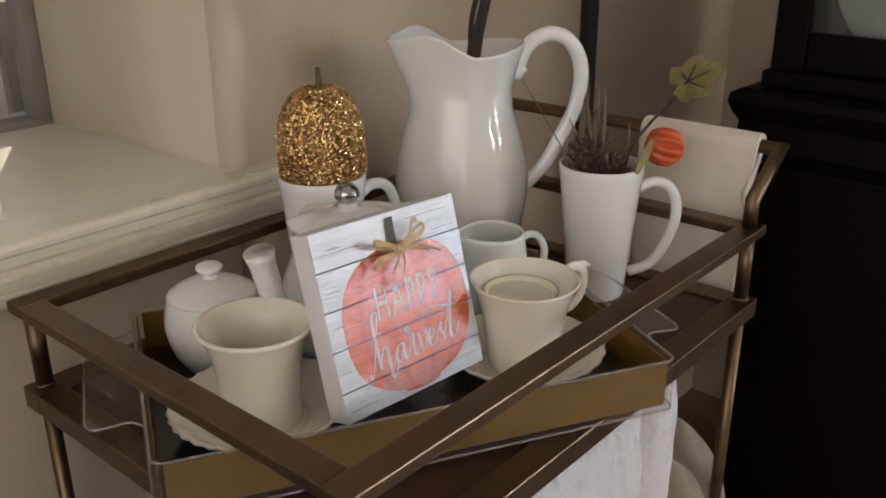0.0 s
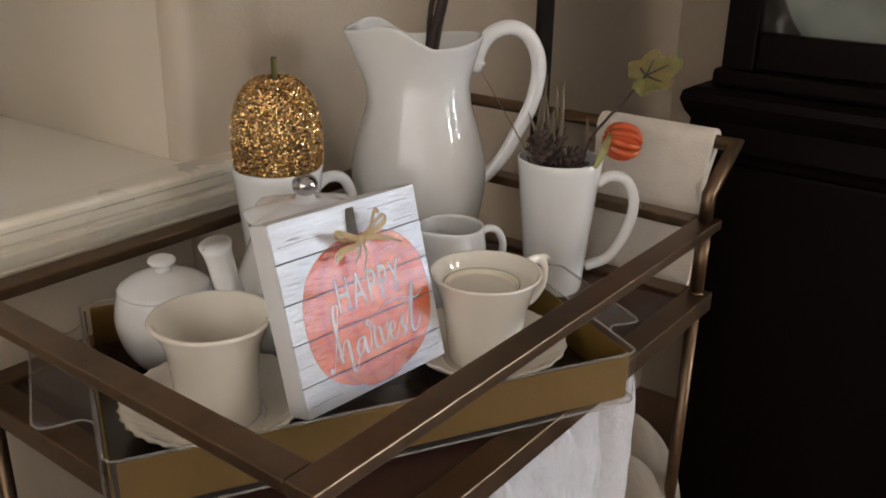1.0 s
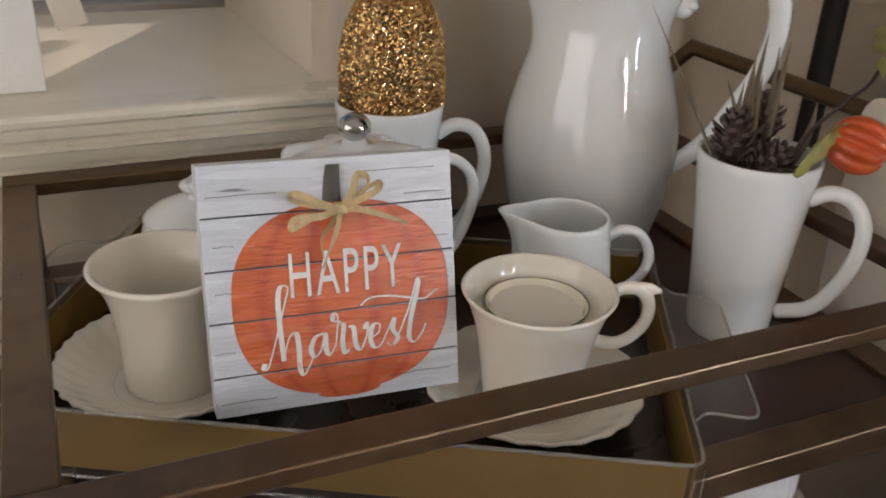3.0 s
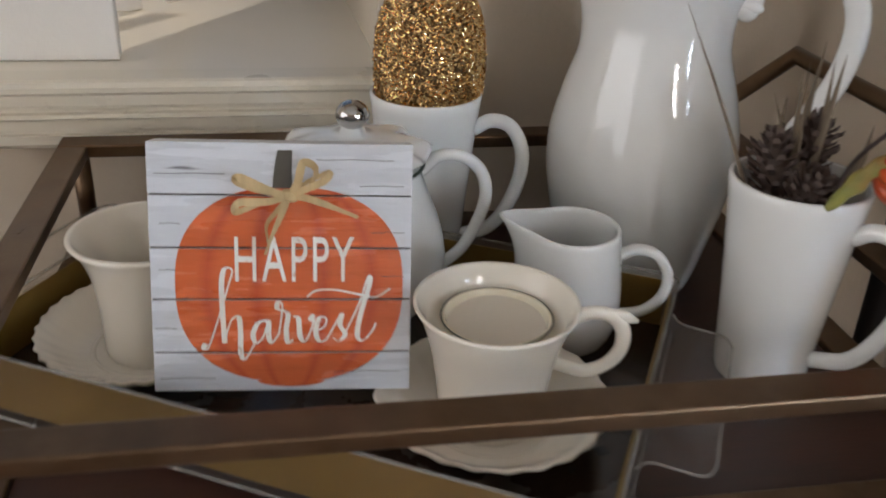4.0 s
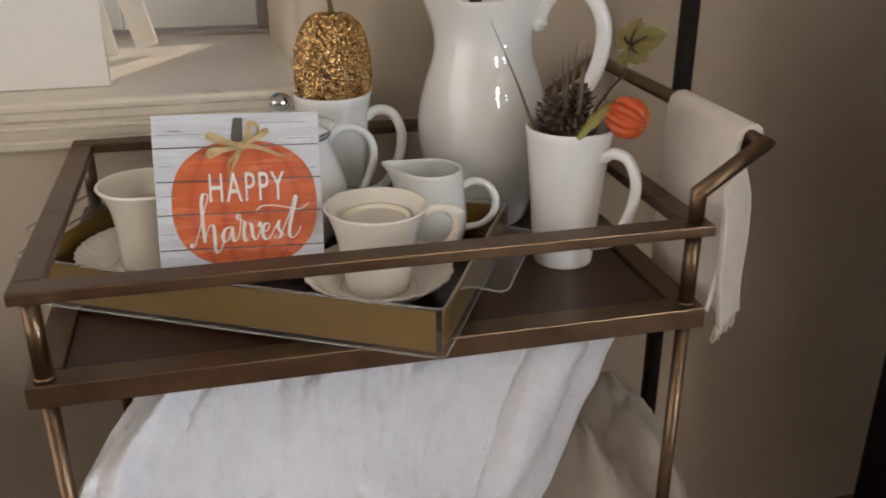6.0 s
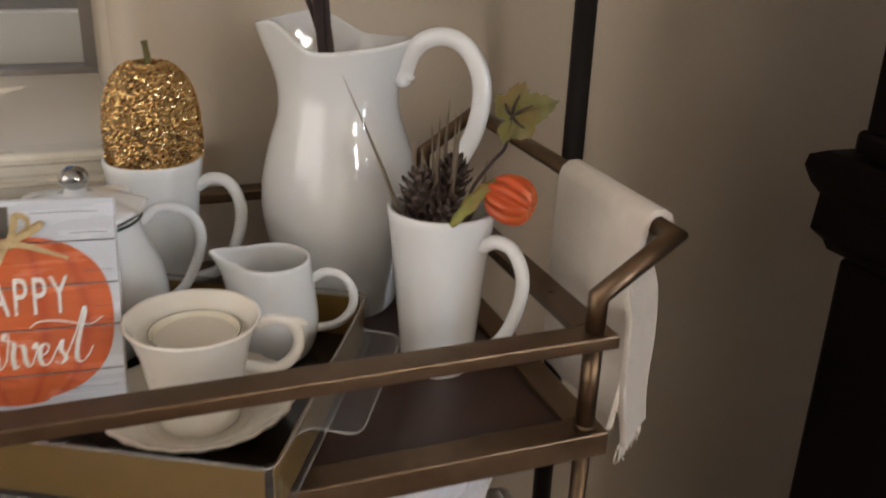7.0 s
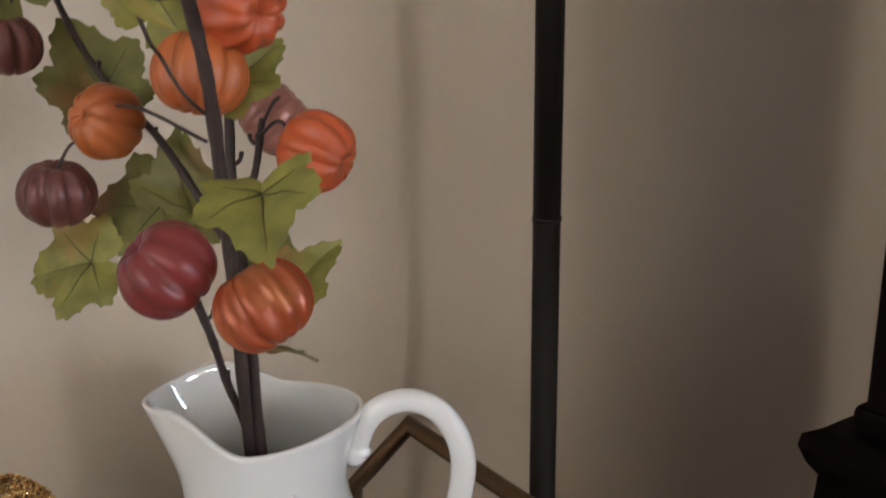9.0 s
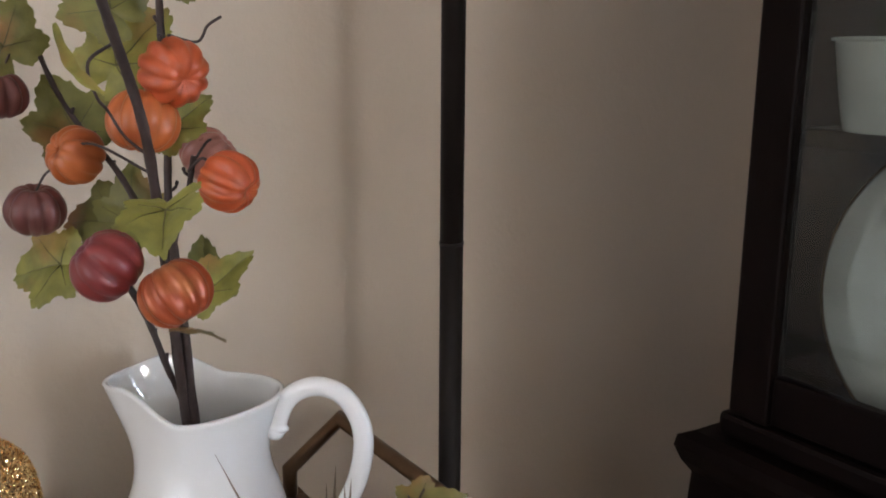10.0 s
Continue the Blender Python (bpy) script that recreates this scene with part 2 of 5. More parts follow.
def leaf_material(name, green, edge):
    m = mat(name, green, 0.55, var=0.42, scale=85, bump=0.0006, bump_scale=160, spots=(edge, 19, 0.52, 0.74))
    m.node_tree.nodes["Principled BSDF"].inputs["Transmission Weight"].default_value = 0.0
    return m


M_LEAF = leaf_material("leaf_green", (0.225, 0.215, 0.040), (0.28, 0.115, 0.03))
M_LEAF2 = leaf_material("leaf_olive", (0.145, 0.140, 0.032), (0.24, 0.10, 0.03))
M_VEIN = mat("leaf_vein", (0.095, 0.085, 0.022), 0.6, var=0.2)


def clear_sheet(name, tint, haze):
    """Thin clear plastic: lets light straight through, with a mirror gloss at grazing angles and a little haze."""
    m = bpy.data.materials.new(name)
    m.use_nodes = True
    nt = m.node_tree
    N, L = nt.nodes, nt.links
    N.clear()
    out, tr, gl, df, fr = (N.new("ShaderNode" + k) for k in ("OutputMaterial", "BsdfTransparent", "BsdfGlossy", "BsdfDiffuse", "LayerWeight"))
    m1, m2 = N.new("ShaderNodeMixShader"), N.new("ShaderNodeMixShader")
    tr.inputs[0].default_value = (*tint, 1)
    df.inputs[0].default_value = (0.8, 0.78, 0.75, 1)
    gl.inputs["Roughness"].default_value = 0.06
    fr.inputs[0].default_value = 0.5
    pw, ad = N.new("ShaderNodeMath"), N.new("ShaderNodeMath")
    pw.operation, pw.inputs[1].default_value = "POWER", 5.0
    ad.operation, ad.inputs[1].default_value, ad.inputs[2].default_value = "MULTIPLY_ADD", 0.6, 0.04
    L.new(fr.outputs["Facing"], pw.inputs[0])
    L.new(pw.outputs[0], ad.inputs[0])
    m1.inputs[0].default_value = haze
    L.new(tr.outputs[0], m1.inputs[1])
    L.new(df.outputs[0], m1.inputs[2])
    L.new(ad.outputs[0], m2.inputs[0])
    L.new(m1.outputs[0], m2.inputs[1])
    L.new(gl.outputs[0], m2.inputs[2])
    L.new(m2.outputs[0], out.inputs[0])
    return m


M_ACRYL = clear_sheet("clear_acrylic", (0.96, 0.95, 0.93), 0.012)
M_LIP = clear_sheet("acrylic_lip", (0.93, 0.92, 0.90), 0.045)
M_EDGE = clear_sheet("acrylic_edge", (0.9, 0.9, 0.88), 0.17)
M_GLASS = clear_sheet("window_glass", (0.97, 0.98, 0.98), 0.0)
M_HUTCHGLASS = clear_sheet("hutch_glass", (0.84, 0.86, 0.84), 0.01)
M_SKYR = glow("daylight_beyond_right", (0.75, 0.88, 1.0), SKY_GLOW_RIGHT)
M_SKYB = glow("daylight_beyond_back", (1.0, 0.93, 0.84), SKY_GLOW_BACK)
# no such window is known; this glow is added as soft left fill
M_FILL_LEFT = glow("fill_glow_left", (1.0, 0.945, 0.88), FILL_GLOW_LEFT)

# ---- the room ----
WY = 0.460            # face of the wall behind the cart
NX0, NX1 = -0.95, 0.055   # window niche, at the wall's face
ND = 0.820            # window plane
SILL = 0.825
X0, X1, Y0, ZC = -1.30, 1.30, -3.0, 2.5
XF = -2.40            # far wall of the added, unseen space beyond the west doorway


def structure(name, bm, material, label, category="wall", smooth=False):
    return tagged(link(bm, name, material, None, "", smooth), label, category, "", "structure")


bm = bmesh.new()
# plastered corner, rounded, and a splayed reveal at the niche's side
CR = 0.022
prism = [(X1 + 0.2, WY), (X1 + 0.2, ND + 0.08), (0.042, ND + 0.08), (0.042, ND)]
prism += [(NX1 + CR - CR * math.cos(radians(9 * k)), WY + CR - CR * math.sin(radians(9 * k))) for k in range(11)]
grid_faces(bm, [[Vector((x, y, 0)) for x, y in prism], [Vector((x, y, ZC)) for x, y in prism]], True, True, True)
box(bm, (X0 - 0.2, WY, 0), (NX0, ND + 0.08, ZC))
box(bm, (NX0, WY, 0), (NX1, ND + 0.08, SILL - 0.02))
box(bm, (NX0, WY, 2.0), (NX1, ND + 0.08, ZC))
structure("wall_north", bm, M_WALL, "beige painted plaster wall with a deep window niche")
# added sheet over the reveal; its paler colour stands in for light there
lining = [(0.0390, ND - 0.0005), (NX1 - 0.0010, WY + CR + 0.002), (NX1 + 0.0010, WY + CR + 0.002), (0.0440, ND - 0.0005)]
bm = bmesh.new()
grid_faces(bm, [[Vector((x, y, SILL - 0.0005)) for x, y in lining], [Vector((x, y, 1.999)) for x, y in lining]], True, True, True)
structure("lit_niche_lining", bm, M_LIT_REVEAL, "added side lining of the window niche, wall paint lightened as if lit")


def wall_with_hole(name, axis, at, lo, hi, hole, label):
    """A wall slab across x (axis 0: at is x) or y (axis 1: at is y) with one rectangular opening."""
    (a0, a1), (h0, h1, z0, z1) = (lo, hi), hole
    bm = bmesh.new()
    th = 0.15 if at > 1 else -0.15
    for p, q, r, s in ((a0, h0, 0, ZC), (h1, a1, 0, ZC), (h0, h1, 0, z0), (h0, h1, z1, ZC)):
        if q - p > 0.001 and s - r > 0.001:
            if axis == 0:
                box(bm, (at + th, p, r), (at, q, s))
            else:
                box(bm, (p, at + th, r), (q, at, s))
    return structure(name, bm, M_WALL, label)


WR = (-2.14, -1.48, 0.50, 1.50)          # bright opening in the east wall, past the hutch
WD = (-2.60, 0.20, 0.0, 2.30)           # wide opening in the unseen west wall, sized to shape the left fill
WL = (-2.90, 0.38, 0.55, 2.30)          # window of the space beyond, added as broad fill
wall_with_hole("wall_east", 0, X1, Y0, WY, WR, "beige painted wall with a tall bright window")
wall_with_hole("wall_west", 0, X0, Y0, WY, WD, "unseen beige wall, its wide archway added to shape the left fill")
wall_with_hole("wall_far_west", 0, XF, Y0, WY, WL, "unseen beige far wall, added to hold the left fill window")
structure("wall_far_north", box_bm((XF, WY, 0), (X0 - 0.2, WY + 0.15, ZC)), M_WALL, "plain beige painted plaster wall")
WB = (0.80, 1.22, 1.50, 2.15)           # small window behind the camera
wall_with_hole("wall_south", 1, Y0, XF - 0.2, X1 + 0.2, WB, "beige painted plaster wall with a small window")
structure("floor", box_bm((XF - 0.2, Y0 - 0.2, -0.1), (X1 + 0.2, WY + 0.2, 0)), M_FLOOR, "dark brown wooden floor", "floor")
structure("ceiling", box_bm((XF - 0.2, Y0 - 0.2, ZC), (X1 + 0.2, ND + 0.08, ZC + 0.1)), M_CEIL, "plain off-white painted ceiling", "ceiling")


def window(name, axis, at, hole, cols, rows, glowmat, label, bar=0.012, mullion=0.012, rail=None):
    h0, h1, z0, z1 = hole
    w = tagged(new(name), label, "window", "", "structure")

    def slab(p, q, r, s, d0, d1, bev=0.004):
        if at > 1:
            d0, d1 = -d1, -d0
        if axis == 0:
            return box_bm((at + d0, p, r), (at + d1, q, s), bev)
        return box_bm((p, at + d0, r), (q, at + d1, s), bev)

    f = 0.05
    for p, q, r, s in ((h0, h0 + f, z0, z1), (h1 - f, h1, z0, z1), (h0 + f, h1 - f, z0, z0 + f), (h0 + f, h1 - f, z1 - f, z1)):
        part("window_frame", slab(p, q, r, s, -0.11, -0.05), M_TRIM, w, smooth=False)
    iw, ih = (h1 - h0 - 2 * f) / cols, (z1 - z0 - 2 * f) / rows
    for c in range(1, cols):
        part("muntin", slab(h0 + f + c * iw - mullion, h0 + f + c * iw + mullion, z0 + f, z1 - f, -0.095, -0.065), M_TRIM, w, smooth=False)
    for r in range(1, rows):
        zr = rail or z0 + f + r * ih
        part("muntin", slab(h0 + f, h1 - f, zr - bar, zr + bar, -0.092, -0.062), M_TRIM, w, smooth=False)
    back = slab(h0 - 0.15, h1 + 0.15, z0 - 0.15, z1 + 0.15, -0.36, -0.35, 0)
    tagged(link(back, name.replace("window", "backdrop"), glowmat, None, "", False), "plain bright daylight outside the window", "backdrop", "", "structure")
    return w


window("window_1", 0, X1, WR, 2, 2, M_SKYR, "tall white-framed window full of bright daylight", 0.018, 0.012, 0.98)
window("window_4", 1, Y0, WB, 1, 2, M_SKYB, "small white-framed window with warm daylight")
window("window_2", 0, XF, WL, 4, 2, M_FILL_LEFT, "unseen wide white-framed window, added as soft fill from the left", 0.012, 0.025)

# sill with a moulded apron
bm = bmesh.new()
prof = [(0.4330, SILL), (0.4290, SILL - 0.0015), (0.4268, SILL - 0.0055), (0.4272, SILL - 0.0100), (0.4305, SILL - 0.0130), (0.4312, SILL - 0.0220), (0.4325, SILL - 0.0245),
        (0.4372, SILL - 0.0260), (0.4372, SILL - 0.0292), (0.4328, SILL - 0.0305), (0.4325, SILL - 0.0340), (0.4375, SILL - 0.0362), (0.4385, SILL - 0.0460), (0.4425, SILL - 0.0475),
        (0.4425, SILL - 0.0500), (0.4400, SILL - 0.0515), (0.4420, SILL - 0.0600), (0.4480, SILL - 0.0650), (WY + 0.002, SILL - 0.0665), (WY + 0.002, SILL)]
SX0, SX1 = -1.02, 0.118
grid_faces(bm, [[Vector((x, y, z)) for y, z in prof] for x in (SX0, SX1)], True, True, True)
tagged(link(bm, "window_sill_apron", M_TRIM, None, "", False), "cream painted moulded window sill with chipped paint", "sill", "", "structure")
bm = bmesh.new()
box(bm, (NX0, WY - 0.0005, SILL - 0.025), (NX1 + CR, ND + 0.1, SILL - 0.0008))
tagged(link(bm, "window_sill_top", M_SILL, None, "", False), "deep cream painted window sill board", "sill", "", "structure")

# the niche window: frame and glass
# backlit shade on the white frame, put into a grey base colour
M_SHADED_SASH = mat("shaded_sash", (0.34, 0.32, 0.31), 0.5, var=0.06, scale=20)
w3 = tagged(new("window_3"), "white framed window at the niche's back, two bars greyed as in shade", "window", "", "structure")
part("window_frame", box_bm((NX0, ND, SILL - 0.02), (0.0418, ND + 0.04, SILL + 0.008), 0.003), M_SHADED_SASH, w3, smooth=False)
part("window_frame", box_bm((0.022, ND + 0.004, SILL + 0.008), (0.0418, ND + 0.04, 2.0), 0.001), M_SHADED_SASH, w3, smooth=False)
part("window_frame", box_bm((NX0, ND + 0.012, SILL + 0.008), (NX0 + 0.04, ND + 0.04, 2.0), 0.003), M_TRIM, w3, smooth=False)
part("window_frame", box_bm((NX0 + 0.04, ND + 0.012, 1.96), (0.0218, ND + 0.04, 2.0), 0.003), M_TRIM, w3, smooth=False)
pane = part("pane", box_bm((NX0 + 0.04, ND + 0.022, SILL + 0.008), (0.0218, ND + 0.026, 1.96)), M_GLASS, w3, smooth=False)
pane.visible_shadow = False
# outdoors, close beyond the glass
M_FENCE = mat("grey_boards", (0.30, 0.29, 0.29), 0.7, var=0.1, scale=10, bump=0.0008, bump_scale=60)
M_WHITEBOARD = mat("white_boards", (0.88, 0.88, 0.88), 0.6, var=0.05, scale=10)
rail = thing("garden_fence", pose(0, 1.0, 0), "low grey board fence with a white base rail outside", "fence")
for x in (-0.998, -0.732, -0.466, -0.200, 0.066, 0.332):
    grey = ((0.60, 0.962, M_FENCE, "grey board"),)
    mixed = ((0.60, 0.882, M_WHITEBOARD, "white painted board"), (0.887, 0.962, M_FENCE, "grey board"))
    for z0, z1, m, label in (grey if x > 0 else mixed):
        part("board", box_bm((x + 0.003, 0.0, z0), (x + 0.262, 0.02, z1), 0.002), m, rail, label, smooth=False)
for x in (-0.9, 0.3):
    part("fence_post", box_bm((x, 0.026, 0.0), (x + 0.06, 0.08, 0.95), 0.003), M_FENCE, rail, smooth=False)
M_GROUND = mat("pale_paving", (0.46, 0.42, 0.35), 0.8, var=0.12, scale=3, bump=0.002, bump_scale=30)
structure("ground", box_bm((-60, ND + 0.0805, -0.15), (60, 120, -0.05)), M_GROUND, "pale paved ground outside the window", "ground")

# ---- standing by the wall ----
panel = thing("canvas_panel", pose(-0.293, 0.497, SILL), "plain white canvas panel standing upright on the window sill", "canvas")
part("front", box_bm((-0.117, -0.004, 0.0), (0.117, 0.0, 0.29), 0.0015), M_PANEL, panel, smooth=False)
part("stretcher_frame", box_bm((-0.116, 0.0002, 0.0005), (0.116, 0.016, 0.289), 0.001), M_PANEL, panel, smooth=False)
easel = thing("wooden_easel", pose(-0.17, 0.70, SILL), "pale beige wooden easel leaning on the window sill", "easel")
for dx, lean in ((-0.028, 10), (0.030, 14)):
    part("leg", box_bm((dx - 0.016, -0.006, 0.003), (dx + 0.016, 0.006, 0.30), 0.002, pose(0, 0, 0, 0, -lean, 0)), M_PANEL, easel, smooth=False)

pole = thing("standing_pole", pose(0.494, 0.298, 0), "slim black jointed metal pole standing beside the cart", "pole")
part("lower_tube", tube(bmesh.new(), [(0, 0, 0.02), (0, 0, 1.0495)], 0.0112, 24), M_POLE, pole)
part("upper_tube", tube(bmesh.new(), [(0, 0, 1.0505), (0, 0, 1.85)], 0.0112, 24), M_POLE, pole)
part("joint", tube(bmesh.new(), [(0, 0, 1.0470), (0, 0, 1.0505)], 0.0119, 24), M_POLE, pole)
part("base", lathe(bmesh.new(), [(0, 0), (0.11, 0), (0.115, 0.004), (0.11, 0.012), (0.03, 0.02), (0, 0.02)], 40), M_POLE, pole)

# china hutch: base, ledge, glazed upper part
hutch = thing("china_hutch", pose(0.734, 0.154, 0), "dark mahogany china hutch with glazed upper doors", "hutch")
HL = -0.42
part("base_cabinet", box_bm((0.0, HL, 0.0), (0.42, 0.0, 0.74), 0.006), M_HUTCH, hutch, smooth=False)


def moulding(y0, y1, prof, over):
    """A moulding along y on the front (-x side), returned at its end; prof: (out, z)."""
    bm = bmesh.new()
    rings = []
    for y in (y0, y1):
        rings.append([Vector((-o, y + (o if y == y1 else 0), z)) for o, z in prof] + [Vector((over, y, z)) for o, z in (prof[-1], prof[0])])
    grid_faces(bm, rings, True, True, True)
    return bm


part("ledge", moulding(HL, 0.018, [(0.0, 0.742), (0.004, 0.752), (0.014, 0.762), (0.012, 0.800), (0.020, 0.812), (0.026, 0.828), (0.024, 0.840), (0.012, 0.846)], 0.42), M_HUTCH, hutch, smooth=False)
part("upper_plinth", box_bm((0.0, HL, 0.847), (0.40, 0.012, 0.872), 0.006), M_HUTCH, hutch, smooth=False)
for y in (-0.045, HL):
    part("stile", box_bm((0.0, y - 0.0, 0.873), (0.022, y + 0.045, 1.95), 0.003), M_HUTCH, hutch, smooth=False)
part("side_panel", box_bm((0.022, -0.02, 0.873), (0.40, 0.0, 1.95), 0.002), M_HUTCH, hutch, smooth=False)
part("back_panel", box_bm((0.385, HL, 0.873), (0.40, -0.02, 1.95)), M_HUTCH_IN, hutch, smooth=False)
part("crown", box_bm((-0.03, HL, 1.951), (0.40, 0.03, 2.03), 0.01), M_HUTCH, hutch, smooth=False)
door = part("glazed_door", box_bm((0.003, HL + 0.046, 0.876), (0.020, -0.046, 0.925), 0.003), M_HUTCH, hutch, "dark framed glass door", smooth=False)
part("door_pane", box_bm((0.010, HL + 0.046, 0.926), (0.013, -0.046, 1.945)), M_HUTCHGLASS, door, "clear glass pane", smooth=False)
for z in (1.14, 1.45, 1.72):
    part("shelf", box_bm((0.05, HL, z), (0.384, -0.021, z + 0.018), 0.002), M_HUTCH, hutch, smooth=False)
plate = thing("display_plate", pose(0.826, -0.036, 1.0205, 0, -82, 0), "large pale plate with a thin gold rim inside the hutch", "plate")
part("dish", lathe(bmesh.new(), [(0, 0.004), (0.105, 0.004), (0.117, 0.011), (0.146, 0.018), (0.1485, 0.016), (0.117, 0.007), (0.105, 0), (0, 0)], 64), M_DISH, plate)
part("gold_rim", lathe(bmesh.new(), [(0.1472, 0.0188), (0.1494, 0.0186), (0.1494, 0.0152), (0.1474, 0.0152)], 64), M_BRASS, plate, "thin gold rim")

# dark upholstered stool against the wall, beyond the cart
seat = thing("upholstered_stool", pose(-0.62, 0.22, 0), "dark plum-brown upholstered stool against the wall", "stool")
M_SEAT = mat("plum_fabric", (0.10, 0.062, 0.060), 0.9, var=0.15, scale=60, bump=0.0008, bump_scale=500, sheen=0.2)
part("cushion", box_bm((-0.21, -0.20, 0.30), (0.21, 0.20, 0.56), 0.02, None, 4), M_SEAT, seat)
part("skirt", box_bm((-0.20, -0.19, 0.02), (0.20, 0.19, 0.30), 0.01), M_SEAT, seat)
for sx in (-1, 1):
    for sy in (-1, 1):
        part("leg", box_bm((sx * 0.18 - 0.015, sy * 0.17 - 0.015, 0), (sx * 0.18 + 0.015, sy * 0.17 + 0.015, 0.02), 0.002), M_HUTCH, seat)

# ---- the bar cart ----
CX0, CX1, CY0, CY1 = -0.218, 0.380, 0.0, 0.421
RAIL_T, RAIL_B = 0.780, 0.769
SH_T, SH_B = 0.697, 0.676
FLOOR_OF_SHELF = 0.692
cart = thing("bar_cart", pose(0, 0, 0), "antique brass bar cart with dark wooden shelves and a side handle", "bar cart")


def frame_bars(z0, z1, w, name, bevel=0.0015):
    part(name, box_bm((CX0, CY0, z0), (CX1, CY0 + w, z1), bevel), M_BRASS, cart, smooth=False)
    part(name, box_bm((CX0, CY1 - w, z0), (CX1, CY1, z1), bevel), M_BRASS, cart, smooth=False)
    part(name, box_bm((CX0, CY0 + w + 0.0003, z0 + 0.0003), (CX0 + w, CY1 - w - 0.0003, z1 - 0.0003), bevel), M_BRASS, cart, smooth=False)
    part(name, box_bm((CX1 - w, CY0 + w + 0.0003, z0 + 0.0003), (CX1, CY1 - w - 0.0003, z1 - 0.0003), bevel), M_BRASS, cart, smooth=False)


frame_bars(RAIL_B, RAIL_T, 0.024, "gallery_rail")
frame_bars(SH_B, SH_T, 0.026, "shelf_frame")
part("upper_shelf", box_bm((CX0 + 0.0265, CY0 + 0.0265, SH_B + 0.003), (CX1 - 0.0265, CY1 - 0.0265, FLOOR_OF_SHELF)), M_SHELF, cart, "dark espresso wood shelf", smooth=False)
LOW_T = 0.30
frame_bars(LOW_T - 0.016, LOW_T + 0.005, 0.026, "lower_frame")
part("lower_shelf", box_bm((CX0 + 0.0265, CY0 + 0.0265, LOW_T - 0.013), (CX1 - 0.0265, CY1 - 0.0265, LOW_T)), M_SHELF, cart, "dark espresso wood shelf", smooth=False)
POST_R = 0.0075
for x in (CX0 + 0.0145, CX1 - 0.0145):
    for y in (CY0 + 0.013, CY1 - 0.013):
        part("gallery_post", tube(bmesh.new(), [(x, y, SH_T), (x, y, RAIL_B)], POST_R, 20), M_BRASS, cart)
        part("collar", tube(bmesh.new(), [(x, y, SH_T), (x, y, SH_T + 0.003)], POST_R + 0.0012, 20), M_BRASS, cart)
        part("leg", tube(bmesh.new(), [(x, y, LOW_T + 0.005), (x, y, SH_B)], 0.0068, 20), M_BRASS, cart)
        part("lower_leg", tube(bmesh.new(), [(x, y, 0.065), (x, y, LOW_T - 0.016)], 0.0068, 20), M_BRASS, cart)
        caster = part("caster", tube(bmesh.new(), [(x - 0.010, y, 0.025), (x + 0.010, y, 0.025)], 0.025, 28), M_POLE, cart, "black caster wheel")
        part("caster_fork", box_bm((x - 0.014, y - 0.008, 0.045), (x + 0.014, y + 0.008, 0.065), 0.002), M_BRASS, caster, smooth=False)
HBX, HBZ = 0.424, 0.849
HX, HY0, HY1 = CX1 - 0.0145, CY0 + 0.013, 0.400
part("push_handle", mitred(bmesh.new(), [(HX, HY0, RAIL_T), (HX, HY0, 0.808), (HBX, HY0, HBZ), (HBX, HY1, HBZ), (HX, HY1, 0.808), (HX, HY1, RAIL_T)], POST_R, 18), M_BRASS, cart)

# towel over the handle
def towel():
    bm = bmesh.new()
    ny, ns = 54, 60
    r = POST_R + 0.0035
    y0, y1 = 0.034, 0.172
    half = math.pi * r
    inner, outer = 0.180, 0.200
    rings = []
    total = inner + half + outer
    for i in range(ns + 1):
        s = total * i / ns
        row = []
        for j in range(ny + 1):
            v = j / ny
            wob = noise.noise(Vector((v * 3.1, s * 9, 1.7)))
            if s < inner:
                d = inner - s
                x, z = -r - 0.010 * (d / inner) * (0.4 + wob) - 0.004 * math.sin(v * 9 + 1) * d / inner, -d
            elif s < inner + half:
                a = math.pi - (s - inner) / r
                x, z = r * math.cos(a), r * math.sin(a)
            else:
                d = s - inner - half
                k = min(1.0, d / 0.07)
                x, z = r + 0.003 * k + 0.007 * math.sin(v * 7.5 + 1.2) * k + 0.006 * wob * k + 0.009 * k + 0.016 * d / 0.2, -d
            y = y0 + (y1 - y0) * v + 0.004 * noise.noise(Vector((s * 12, v * 2, 4.2))) - 0.006 * (abs(z) / 0.2) * (0.5 - v) * 2 * -1
            if s > inner + half:
                d = s - inner - half
                y -= 0.004 * (1 - v) * min(1.0, d / 0.10)
                x -= 0.052 * max(0.0, 1 - v / 0.26) ** 0.8 * min(1.0, d / 0.05)
            row.append(Vector((HBX + x, y, HBZ + z)))
        rings.append(row)
    grid_faces(bm, rings, False)
    return bm


t_ob = thing("hand_towel", pose(0, 0, 0), "ivory cotton hand towel draped over the cart handle", "towel")
cloth = part("cloth", towel(), M_TOWEL, t_ob)
sol = cloth.modifiers.new("thickness", "SOLIDIFY")
sol.thickness, sol.offset = 0.0056, 0.0
bev = cloth.modifiers.new("soft_edge", "BEVEL")
bev.width, bev.segments, bev.limit_method, bev.angle_limit = 0.0022, 2, "ANGLE", radians(50)
bm = bmesh.new()
